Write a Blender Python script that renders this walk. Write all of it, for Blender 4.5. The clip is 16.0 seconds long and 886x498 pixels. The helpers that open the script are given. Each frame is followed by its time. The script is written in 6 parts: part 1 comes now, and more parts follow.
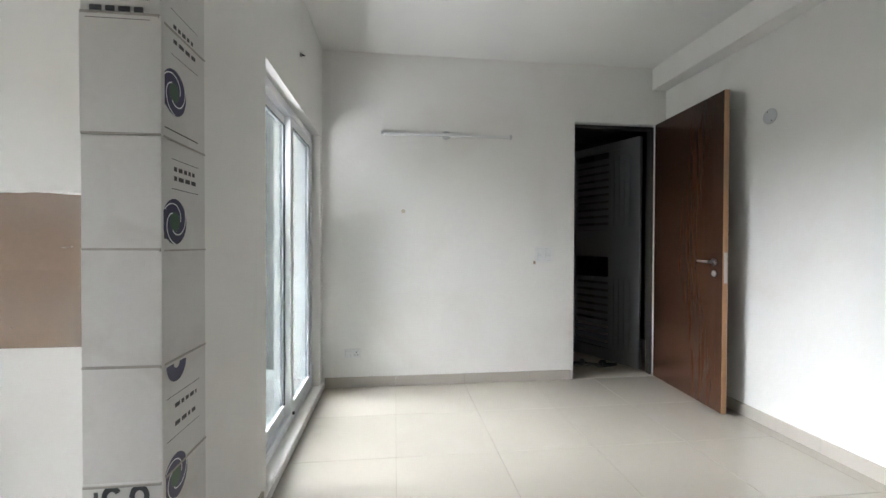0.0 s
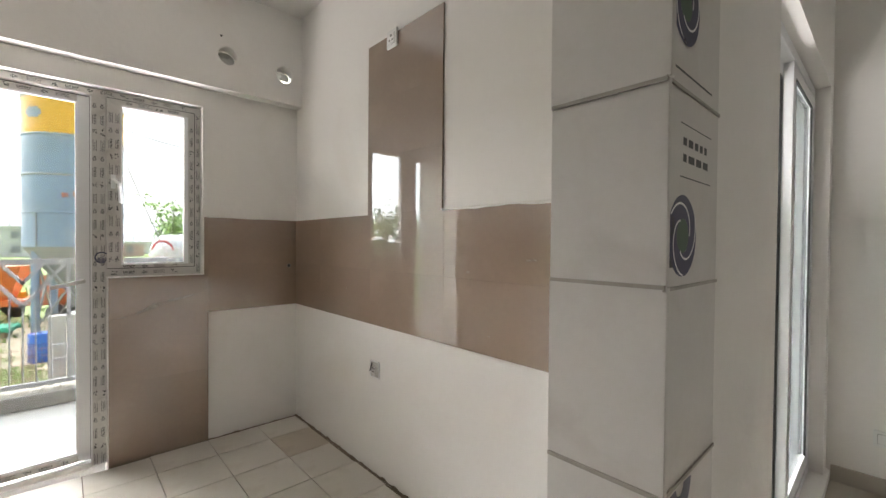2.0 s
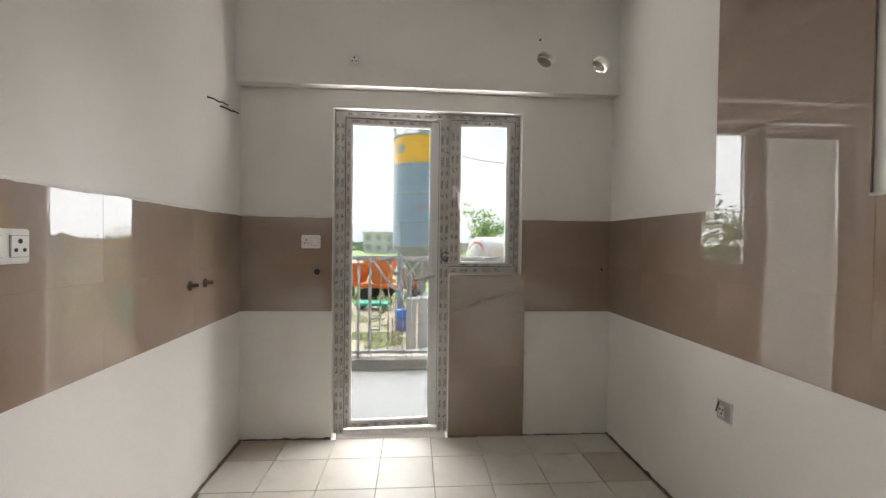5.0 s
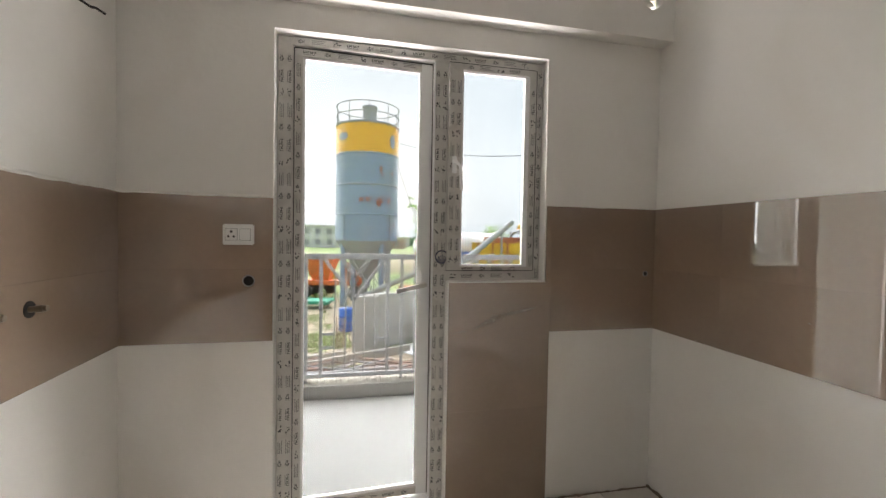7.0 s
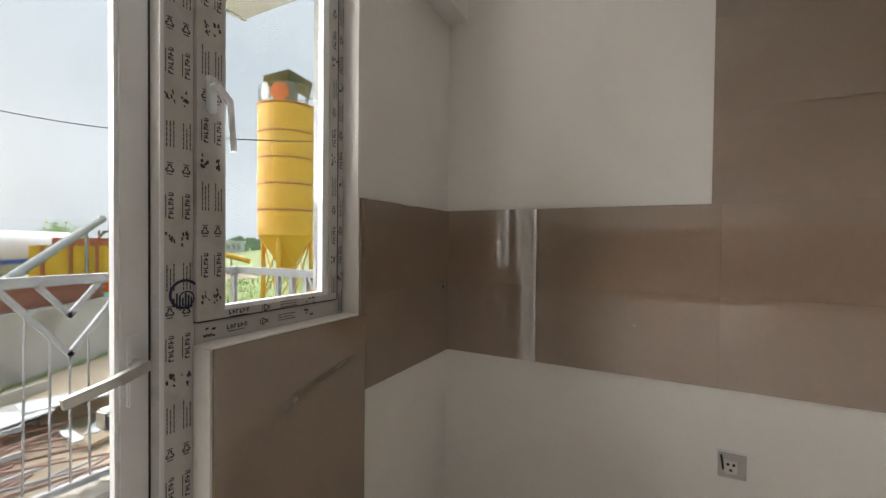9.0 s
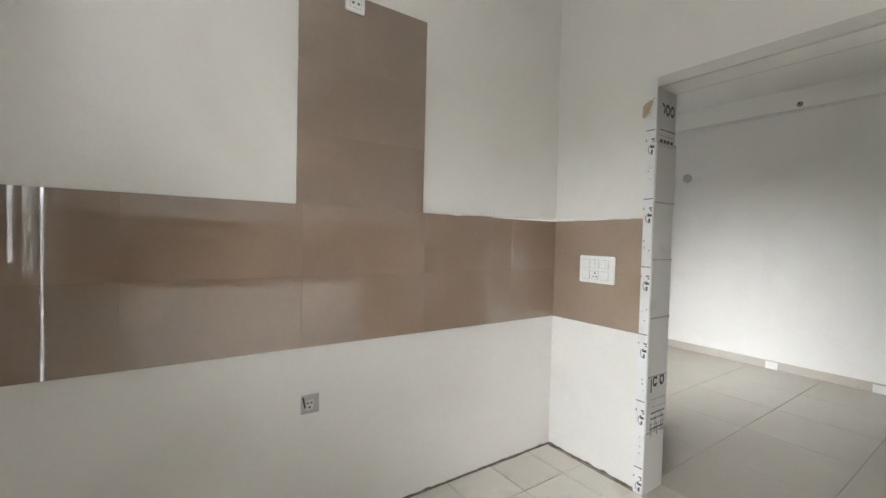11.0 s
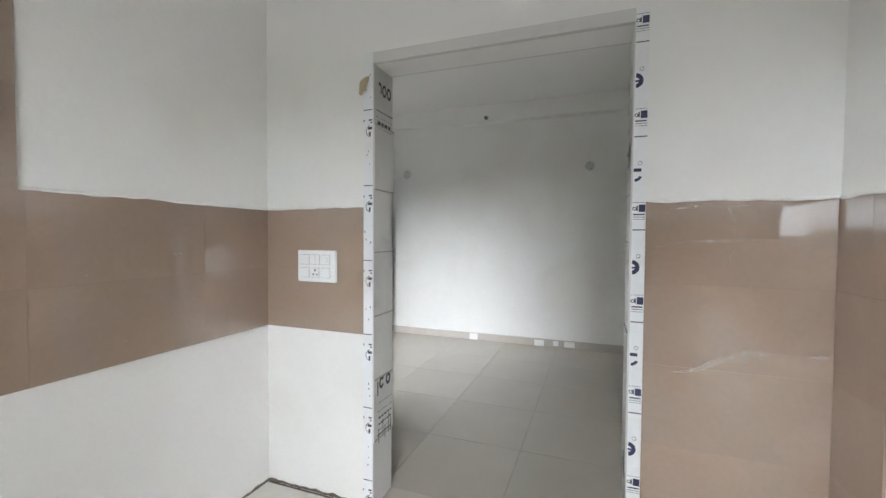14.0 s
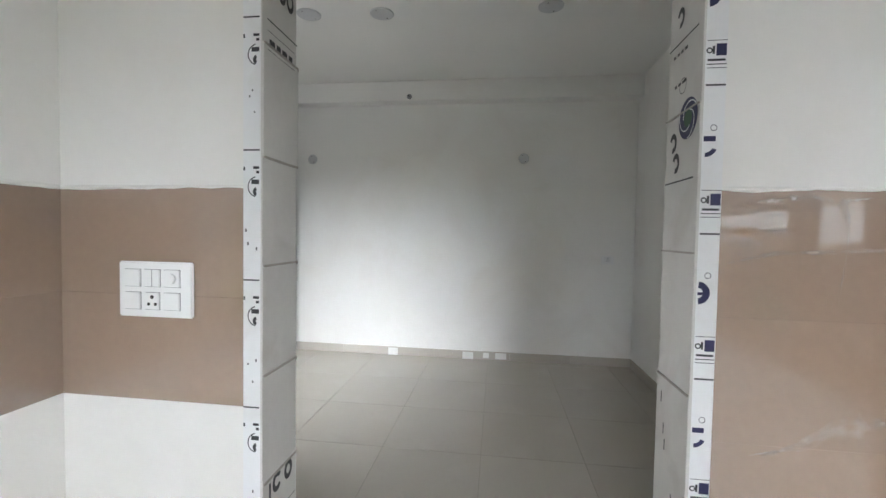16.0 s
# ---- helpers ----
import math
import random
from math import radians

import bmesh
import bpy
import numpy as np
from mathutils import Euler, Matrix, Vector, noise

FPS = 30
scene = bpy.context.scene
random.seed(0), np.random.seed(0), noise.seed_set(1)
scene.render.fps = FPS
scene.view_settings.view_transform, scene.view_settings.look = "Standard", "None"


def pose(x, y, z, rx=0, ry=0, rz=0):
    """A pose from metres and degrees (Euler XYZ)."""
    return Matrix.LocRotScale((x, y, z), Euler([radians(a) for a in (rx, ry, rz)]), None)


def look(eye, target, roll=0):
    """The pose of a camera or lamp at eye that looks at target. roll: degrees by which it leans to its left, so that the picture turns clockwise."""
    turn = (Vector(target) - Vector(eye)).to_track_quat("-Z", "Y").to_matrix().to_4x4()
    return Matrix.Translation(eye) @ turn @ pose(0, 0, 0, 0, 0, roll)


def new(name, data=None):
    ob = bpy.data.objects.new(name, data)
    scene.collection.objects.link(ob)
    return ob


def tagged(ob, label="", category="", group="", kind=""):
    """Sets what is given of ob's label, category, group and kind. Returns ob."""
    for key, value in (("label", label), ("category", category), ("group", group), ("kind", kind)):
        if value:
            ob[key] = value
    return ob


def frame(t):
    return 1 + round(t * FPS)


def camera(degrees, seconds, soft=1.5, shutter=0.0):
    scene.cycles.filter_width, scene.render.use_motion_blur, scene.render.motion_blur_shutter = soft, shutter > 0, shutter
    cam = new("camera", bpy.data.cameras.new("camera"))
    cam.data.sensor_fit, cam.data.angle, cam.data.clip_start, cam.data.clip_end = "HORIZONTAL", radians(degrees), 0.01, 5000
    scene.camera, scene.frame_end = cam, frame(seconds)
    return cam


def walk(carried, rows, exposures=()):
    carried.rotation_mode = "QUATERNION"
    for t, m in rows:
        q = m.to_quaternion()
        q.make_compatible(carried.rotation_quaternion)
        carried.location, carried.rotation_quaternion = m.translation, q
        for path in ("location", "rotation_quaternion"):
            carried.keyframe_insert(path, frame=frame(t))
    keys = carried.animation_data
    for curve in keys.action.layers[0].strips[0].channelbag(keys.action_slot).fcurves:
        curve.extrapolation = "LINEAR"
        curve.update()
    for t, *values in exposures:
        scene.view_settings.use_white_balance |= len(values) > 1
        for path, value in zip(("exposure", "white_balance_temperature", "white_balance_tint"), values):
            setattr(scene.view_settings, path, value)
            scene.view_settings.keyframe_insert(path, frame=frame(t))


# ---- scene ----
cam = camera(94.0, 16.0)
PATH = [
    (0, (-0.011, 0.023, 1.229), (0.222, 2.009, 1.205), 0.2),
    (0.5, (-0.086, 0.193, 1.241), (-0.263, 2.185, 1.216), 0.4),
    (1, (-0.198, 0.343, 1.25), (-0.827, 2.241, 1.227), 0.5),
    (1.5, (-0.306, 0.453, 1.257), (-1.386, 2.136, 1.229), 0.5),
    (2, (-0.39, 0.535, 1.273), (-1.861, 1.889, 1.244), 0.5),
    (2.1, (-0.4, 0.535, 1.262), (-1.936, 1.816, 1.237), 0.7),
    (2.5, (-0.417, 0.554, 1.274), (-2.162, 1.531, 1.243), 0.5),
    (3, (-0.422, 0.523, 1.271), (-2.316, 1.165, 1.243), 0.5),
    (3.5, (-0.413, 0.512, 1.266), (-2.378, 0.88, 1.24), 0.6),
    (4, (-0.41, 0.512, 1.269), (-2.401, 0.698, 1.233), 0.9),
    (4.2, (-0.432, 0.521, 1.266), (-2.427, 0.659, 1.233), 0.7),
    (6.3, (-1.192, 0.389, 1.289), (-3.182, 0.579, 1.222), 0.9),
    (6.5, (-1.269, 0.38, 1.286), (-3.254, 0.612, 1.22), 0.9),
    (7, (-1.51, 0.296, 1.269), (-3.465, 0.716, 1.21), 1.0),
    (7.5, (-1.759, 0.212, 1.259), (-3.629, 0.919, 1.216), 1.0),
    (8, (-2.037, 0.216, 1.277), (-3.746, 1.254, 1.235), 0.9),
    (8.5, (-2.299, 0.197, 1.283), (-3.69, 1.633, 1.247), 0.6),
    (9, (-2.517, 0.183, 1.29), (-3.449, 1.952, 1.256), 0.6),
    (9.5, (-2.697, 0.22, 1.274), (-3.04, 2.19, 1.236), 0.5),
    (10, (-2.804, 0.166, 1.29), (-2.572, 2.153, 1.264), 0.3),
    (10.2, (-2.849, 0.134, 1.306), (-2.392, 2.081, 1.27), 0.6),
    (12.3, (-2.702, -0.005, 1.287), (-1.053, 1.125, 1.238), 0.4),
    (12.5, (-2.659, 0.01, 1.295), (-0.969, 1.078, 1.242), 0.2),
    (13, (-2.565, 0.051, 1.289), (-0.796, 0.982, 1.232), 0.3),
    (13.5, (-2.516, 0.101, 1.286), (-0.689, 0.911, 1.226), 0.3),
    (14, (-2.467, 0.192, 1.29), (-0.593, 0.887, 1.228), 0.4),
    (14.5, (-2.389, 0.293, 1.292), (-0.475, 0.869, 1.228), 0.5),
    (15, (-2.234, 0.374, 1.3), (-0.291, 0.842, 1.234), 0.6),
    (15.5, (-2.05, 0.448, 1.312), (-0.084, 0.807, 1.243), 0.9),
    (16, (-1.821, 0.537, 1.307), (0.161, 0.791, 1.235), 1.0),
]
walk(cam, [(t, look(e, g, r)) for t, e, g, r in PATH],
     exposures=[(0, 4.78, 5920, 10), (1.0, 4.88, 6000, 10), (2.0, 4.4, 6550, 13), (3.2, 4.0, 6600, 13), (4.2, 3.97, 6550, 13), (7, 4.0, 6700, 14), (9.0, 3.78, 6700, 14), (9.5, 4.0, 6750, 14), (10.2, 4.3, 6550, 10), (12.3, 4.5, 5880, 10), (16, 4.55, 5860, 10)])

# ---- plan, in metres ----
XE, XK, XL = -3.345, -0.765, -0.618      # end wall, opening wall (kitchen face, living face)
YS, YN = -0.606, 1.797                   # kitchen south and north walls
LY, LX, LS = 3.62, 2.50, -0.83           # living room far, east and south walls
H = 2.86
GROUND = -2.5

# ---- light ----
world = bpy.data.worlds.new("overcast_sky")
scene.world = world
world.use_nodes = True
wn, wl = world.node_tree.nodes, world.node_tree.links
sky = wn.new("ShaderNodeTexSky")
sky.sky_type = 'NISHITA'
sky.sun_disc = False
sky.sun_elevation = radians(9)
sky.sun_rotation = radians(272)
sky.air_density, sky.dust_density = 1.0, 4.0
cloud_at = wn.new("ShaderNodeTexCoord")
cloud = wn.new("ShaderNodeTexNoise")
cloud.inputs["Scale"].default_value = 2.4
cloud.inputs["Detail"].default_value = 5.0
wl.new(cloud_at.outputs["Generated"], cloud.inputs["Vector"])
cloud_ramp = wn.new("ShaderNodeValToRGB")
cloud_ramp.color_ramp.elements[0].position = 0.34
cloud_ramp.color_ramp.elements[0].color = (4.0, 4.4, 4.7, 1)
cloud_ramp.color_ramp.elements[1].position = 0.62
cloud_ramp.color_ramp.elements[1].color = (5.0, 5.35, 5.65, 1)
wl.new(cloud.outputs["Fac"], cloud_ramp.inputs["Fac"])
cover = wn.new("ShaderNodeMix")
cover.data_type = 'RGBA'
cover.inputs["Factor"].default_value = 0.98
wl.new(sky.outputs["Color"], cover.inputs["A"])
wl.new(cloud_ramp.outputs["Color"], cover.inputs["B"])
wl.new(cover.outputs["Result"], wn["Background"].inputs["Color"])
wn["Background"].inputs["Strength"].default_value = 0.10

sun = new("sun", bpy.data.lights.new("sun", 'SUN'))
sun.data.energy, sun.data.angle, sun.data.color = 5.0, radians(120), (1.0, 0.98, 0.95)
sun.matrix_world = look((-30, -3, 15), (0, 0, 0))


def bounce_lamp(name, at, width, length, watts):
    """Added unseen lamp, for daylight thrown up from a balcony floor into an opening."""
    lamp = new(name, bpy.data.lights.new(name, 'AREA'))
    lamp.data.shape, lamp.data.size, lamp.data.size_y = 'RECTANGLE', width, length
    lamp.data.energy, lamp.data.color = watts, (1.0, 0.98, 0.95)
    lamp.matrix_world = look(at, (at[0], at[1] + 0.0001, 5.0))
    return lamp


# fill lamps added to brighten the upper walls and ceilings
bounce_lamp("balcony_fill_kitchen", (-3.64, 0.6, 1.40), 0.25, 1.1, 1.8)
bounce_lamp("balcony_fill_living", (-1.25, 2.5, 1.38), 0.6, 0.8, 1.1)


# ---- materials ----
def material(name, color, rough=0.6, metal=0.0, tone=0.08, tone_scale=1.6, grain=0.0, grain_scale=60.0, bump=0.0,
             bump_scale=120.0, coat=0.0, random_tone=0.0, stain=None, stain_scale=3.0, stain_amount=0.3, spec=0.5, stretch=None):
    """A surface with slow and fine variation of tone, an optional stain colour, and fine relief."""
    m = bpy.data.materials.new(name)
    m.use_nodes = True
    n, l = m.node_tree.nodes, m.node_tree.links
    b = n["Principled BSDF"]
    at = n.new("ShaderNodeTexCoord")
    vec = at.outputs["Object"]
    if stretch:
        mp = n.new("ShaderNodeMapping")
        mp.inputs["Scale"].default_value = stretch
        l.new(vec, mp.inputs["Vector"])
        vec = mp.outputs["Vector"]
    slow = n.new("ShaderNodeTexNoise")
    slow.inputs["Scale"].default_value, slow.inputs["Detail"].default_value = tone_scale, 4.0
    l.new(vec, slow.inputs["Vector"])
    fine = n.new("ShaderNodeTexNoise")
    fine.inputs["Scale"].default_value, fine.inputs["Detail"].default_value = grain_scale, 3.0
    l.new(vec, fine.inputs["Vector"])

    def math_node(op, a, b2):
        k = n.new("ShaderNodeMath")
        k.operation = op
        for i, v in enumerate((a, b2)):
            if isinstance(v, (int, float)):
                k.inputs[i].default_value = v
            else:
                l.new(v, k.inputs[i])
        return k.outputs[0]

    v = math_node('MULTIPLY_ADD', slow.outputs["Fac"], 2 * tone)
    v.node.inputs[2].default_value = 1.0 - tone
    g = math_node('MULTIPLY_ADD', fine.outputs["Fac"], 2 * grain)
    g.node.inputs[2].default_value = -grain
    v = math_node('ADD', v, g)
    if random_tone:
        info = n.new("ShaderNodeObjectInfo")
        r = math_node('MULTIPLY_ADD', info.outputs["Random"], 2 * random_tone)
        r.node.inputs[2].default_value = -random_tone
        v = math_node('ADD', v, r)
    hsv = n.new("ShaderNodeHueSaturation")
    hsv.inputs["Color"].default_value = (*color, 1)
    l.new(v, hsv.inputs["Value"])
    out = hsv.outputs["Color"]
    if stain:
        sn = n.new("ShaderNodeTexNoise")
        sn.inputs["Scale"].default_value, sn.inputs["Detail"].default_value, sn.inputs["Distortion"].default_value = stain_scale, 6.0, 0.8
        l.new(vec, sn.inputs["Vector"])
        ramp = n.new("ShaderNodeMapRange")
        ramp.inputs["From Min"].default_value, ramp.inputs["From Max"].default_value = 0.52, 0.72
        ramp.inputs["To Max"].default_value = stain_amount
        l.new(sn.outputs["Fac"], ramp.inputs["Value"])
        mix = n.new("ShaderNodeMix")
        mix.data_type = 'RGBA'
        l.new(ramp.outputs["Result"], mix.inputs["Factor"])
        l.new(out, mix.inputs["A"])
        mix.inputs["B"].default_value = (*stain, 1)
        out = mix.outputs["Result"]
    l.new(out, b.inputs["Base Color"])
    b.inputs["Roughness"].default_value, b.inputs["Metallic"].default_value = rough, metal
    b.inputs["Coat Weight"].default_value, b.inputs["Coat Roughness"].default_value = coat, 0.0
    b.inputs["Coat IOR"].default_value = 2.2
    b.inputs["Specular IOR Level"].default_value = spec
    if bump:
        bn = n.new("ShaderNodeTexNoise")
        bn.inputs["Scale"].default_value, bn.inputs["Detail"].default_value = bump_scale, 4.0
        l.new(vec, bn.inputs["Vector"])
        bp = n.new("ShaderNodeBump")
        bp.inputs["Strength"].default_value, bp.inputs["Distance"].default_value = bump, 0.01
        l.new(bn.outputs["Fac"], bp.inputs["Height"])
        l.new(bp.outputs["Normal"], b.inputs["Normal"])
    return m


PAINT = material("white_wall_paint", (0.80, 0.785, 0.755), 0.55, tone=0.03, tone_scale=1.1, grain=0.015, grain_scale=30, bump=0.12,
                 bump_scale=35, stain=(0.70, 0.66, 0.60), stain_scale=1.4, stain_amount=0.35, spec=0.3)
CEIL = material("white_ceiling_paint", (0.80, 0.79, 0.765), 0.8, tone=0.03, bump=0.1, bump_scale=50, spec=0.2)
BROWN = material("brown_glazed_tile", (0.250, 0.182, 0.132), 0.45, tone=0.10, tone_scale=2.5, grain=0.05, grain_scale=45,
                 random_tone=0.016, stain=(0.34, 0.265, 0.21), stain_scale=2.2, stain_amount=0.38, spec=0.15, coat=1.0)
BROWN_GROUT = material("brown_tile_grout", (0.225, 0.163, 0.118), 0.5, tone=0.1)
KTILE = material("cream_floor_tile", (0.60, 0.57, 0.515), 0.30, tone=0.07, tone_scale=3, grain=0.04, grain_scale=70, random_tone=0.06,
                 stain=(0.42, 0.36, 0.28), stain_scale=5, stain_amount=0.35, bump=0.05, bump_scale=60)
KTILE_DARK = material("beige_floor_tile", (0.50, 0.44, 0.36), 0.35, tone=0.08, tone_scale=3, grain=0.05, random_tone=0.05,
                      stain=(0.30, 0.25, 0.19), stain_scale=5, stain_amount=0.4)
LTILE = material("ivory_vitrified_tile", (0.41, 0.375, 0.322), 0.045, spec=0.85, tone=0.03, tone_scale=2, grain=0.02, grain_scale=90, random_tone=0.02,
                 stain=(0.47, 0.43, 0.38), stain_scale=2.5, stain_amount=0.25)
MORTAR = material("dirty_mortar", (0.19, 0.15, 0.115), 0.95, tone=0.4, tone_scale=14, grain=0.2, bump=0.8, bump_scale=60)
JOINT = material("tile_joint", (0.30, 0.265, 0.22), 0.9, tone=0.15, tone_scale=8)
SKIRT = material("skirting_tile", (0.47, 0.43, 0.375), 0.10, tone=0.06, tone_scale=4, random_tone=0.03)
UPVC = material("white_upvc", (0.78, 0.79, 0.80), 0.28, tone=0.03, tone_scale=4)
FILM = material("protective_film_on_upvc", (0.56, 0.545, 0.52), 0.42, tone=0.10, tone_scale=9, grain=0.05, stain=(0.33, 0.31, 0.29),
                stain_scale=9, stain_amount=0.5, bump=0.15, bump_scale=25)
FILM_WHITE = material("white_protective_film", (0.78, 0.785, 0.79), 0.30, tone=0.04, tone_scale=7, stain=(0.62, 0.60, 0.56),
                      stain_scale=6, stain_amount=0.4, bump=0.12, bump_scale=18)
LINING = material("taped_marble_lining", (0.60, 0.585, 0.555), 0.42, tone=0.05, tone_scale=4, grain=0.03, stain=(0.47, 0.44, 0.40),
                  stain_scale=5, stain_amount=0.45, bump=0.1, bump_scale=20)
INK = material("black_print_ink", (0.03, 0.03, 0.035), 0.5, tone=0.3, tone_scale=40)
GREY_PRINT_GAP = material("grey_print_and_gap_shade", (0.16, 0.155, 0.16), 0.5, tone=0.3, tone_scale=40)
INK_BLUE = material("dark_blue_print_ink", (0.018, 0.018, 0.07), 0.45, tone=0.2, tone_scale=30)
INK_GREEN = material("dark_green_print_ink", (0.02, 0.07, 0.03), 0.45, tone=0.3, tone_scale=50)
PLASTIC = material("white_switch_plastic", (0.80, 0.80, 0.79), 0.25, tone=0.02)
# near-black; flat discs of it also paint the shade inside small holes
DARK = material("dark_hole", (0.02, 0.018, 0.016), 0.8, tone=0.3, tone_scale=30)
STEEL = material("brushed_steel", (0.55, 0.54, 0.52), 0.28, 1.0, tone=0.08, tone_scale=20)
GALV = material("galvanised_box", (0.50, 0.50, 0.48), 0.45, 0.6, tone=0.12, tone_scale=25)
RUBBER = material("black_gasket", (0.015, 0.015, 0.016), 0.6, tone=0.1)
WALNUT = material("dark_walnut_laminate", (0.046, 0.022, 0.013), 0.24, tone=0.20, tone_scale=4, grain=0.08, grain_scale=26,
                  stretch=(9, 9, 0.55))
LIPPING = material("raw_wood_lipping", (0.42, 0.24, 0.12), 0.5, tone=0.2, tone_scale=6, grain=0.1, stretch=(6, 6, 0.8))
RAIL_PAINT = material("grey_painted_steel", (0.40, 0.40, 0.415), 0.45, tone=0.08, tone_scale=8, stain=(0.36, 0.34, 0.32), stain_scale=9,
                      stain_amount=0.4)
BALCONY = material("pale_balcony_tile", (0.44, 0.43, 0.42), 0.5, tone=0.05, tone_scale=3, stain=(0.45, 0.43, 0.40), stain_scale=4,
                   stain_amount=0.4)
CONCRETE = material("weathered_concrete", (0.50, 0.475, 0.44), 0.9, tone=0.22, tone_scale=1.3, grain=0.08, grain_scale=12, bump=0.4,
                    bump_scale=10, stain=(0.20, 0.18, 0.14), stain_scale=0.9, stain_amount=0.6)
KERB = material("grey_granite_kerb", (0.30, 0.28, 0.26), 0.7, tone=0.15, tone_scale=6, grain=0.1, grain_scale=80)
PAD = material("rough_render", (0.21, 0.205, 0.20), 0.95, tone=0.4, tone_scale=3.5, grain=0.1, bump=0.6, bump_scale=9)
RUST = material("rusty_pipe", (0.34, 0.205, 0.16), 0.75, 0.2, tone=0.35, tone_scale=3, random_tone=0.25)
GREYPIPE = material("grey_scaffold_pipe", (0.44, 0.42, 0.41), 0.6, 0.3, tone=0.3, tone_scale=3, random_tone=0.25)
SILO_BLUE = material("faded_blue_silo_paint", (0.235, 0.31, 0.41), 0.55, tone=0.24, tone_scale=0.9, grain=0.06, grain_scale=7,
                     stain=(0.33, 0.36, 0.39), stain_scale=0.7, stain_amount=0.7)
SILO_YELLOW = material("yellow_silo_paint", (0.78, 0.42, 0.045), 0.5, tone=0.10, tone_scale=0.8, stain=(0.60, 0.38, 0.12), stain_scale=0.8,
                       stain_amount=0.45)
SILO_GREY = material("grey_silo_steel", (0.33, 0.335, 0.33), 0.6, 0.2, tone=0.2, tone_scale=1.2)
RUST_PATCH = material("rust_brown_patch", (0.40, 0.14, 0.075), 0.8, tone=0.3, tone_scale=4)
ORANGE = material("orange_machine_paint", (0.72, 0.17, 0.035), 0.5, tone=0.2, tone_scale=2, stain=(0.35, 0.15, 0.08), stain_scale=1.5,
                  stain_amount=0.5)
YELLOW = material("yellow_machine_paint", (0.74, 0.45, 0.03), 0.5, tone=0.15, tone_scale=2)
BLUE = material("blue_plastic_drum", (0.035, 0.14, 0.50), 0.4, tone=0.12, tone_scale=3)
GREEN = material("green_sheet", (0.03, 0.42, 0.26), 0.5, tone=0.15, tone_scale=2)
WHITE_TANK = material("white_tank_paint", (0.72, 0.72, 0.71), 0.4, tone=0.08, tone_scale=1.0, stain=(0.55, 0.50, 0.46), stain_scale=1.0,
                      stain_amount=0.4)
RED = material("red_paint", (0.55, 0.06, 0.06), 0.5, tone=0.2, tone_scale=3)
BRICK = material("red_brick", (0.33, 0.135, 0.095), 0.9, tone=0.2, tone_scale=6, random_tone=0.12, grain=0.1)
TARP = material("dark_grey_tarpaulin", (0.24, 0.24, 0.25), 0.7, tone=0.3, tone_scale=2)
LEAF = material("green_leaves", (0.16, 0.26, 0.09), 0.6, tone=0.3, tone_scale=2)
leaf_nodes, leaf_links = LEAF.node_tree.nodes, LEAF.node_tree.links
leaf_through = leaf_nodes.new("ShaderNodeBsdfTranslucent")
leaf_through.inputs["Color"].default_value = (0.30, 0.42, 0.16, 1)
leaf_mix = leaf_nodes.new("ShaderNodeMixShader")
leaf_links.new(leaf_nodes["Principled BSDF"].outputs["BSDF"], leaf_mix.inputs[1])
leaf_links.new(leaf_through.outputs["BSDF"], leaf_mix.inputs[2])
leaf_links.new(leaf_mix.outputs["Shader"], leaf_nodes["Material Output"].inputs["Surface"])
BARK = material("grey_bark", (0.16, 0.13, 0.10), 0.9, tone=0.3, tone_scale=5)
# far building colours, lightened to paint in aerial haze
FAR_WALL = material("haze_paled_render", (0.66, 0.65, 0.64), 0.9, tone=0.1, tone_scale=0.3)
FAR_RED = material("haze_paled_red_brick", (0.52, 0.36, 0.32), 0.9, tone=0.15, tone_scale=0.3)
FAR_DARK = material("haze_paled_window_void", (0.26, 0.26, 0.28), 0.6, tone=0.1)
CABLE = material("black_cable", (0.02, 0.02, 0.02), 0.6, tone=0.1)
MORTAR_LIGHT = material("grey_mortar", (0.33, 0.30, 0.27), 0.95, tone=0.15, tone_scale=8)
CONCRETE_PALE = material("pale_concrete_kerb", (0.50, 0.46, 0.40), 0.9, tone=0.15, tone_scale=2, stain=(0.33, 0.27, 0.2), stain_scale=2, stain_amount=0.6)
WOOD = material("old_timber", (0.34, 0.25, 0.16), 0.85, tone=0.25, tone_scale=5, random_tone=0.15)
SHEET = material("white_board", (0.72, 0.74, 0.76), 0.5, tone=0.08, tone_scale=2)
# near-black brown that paints the store room's shade into its surfaces
STORE_SHADE = material("store_shade_brown", (0.035, 0.03, 0.027), 0.7, tone=0.1)


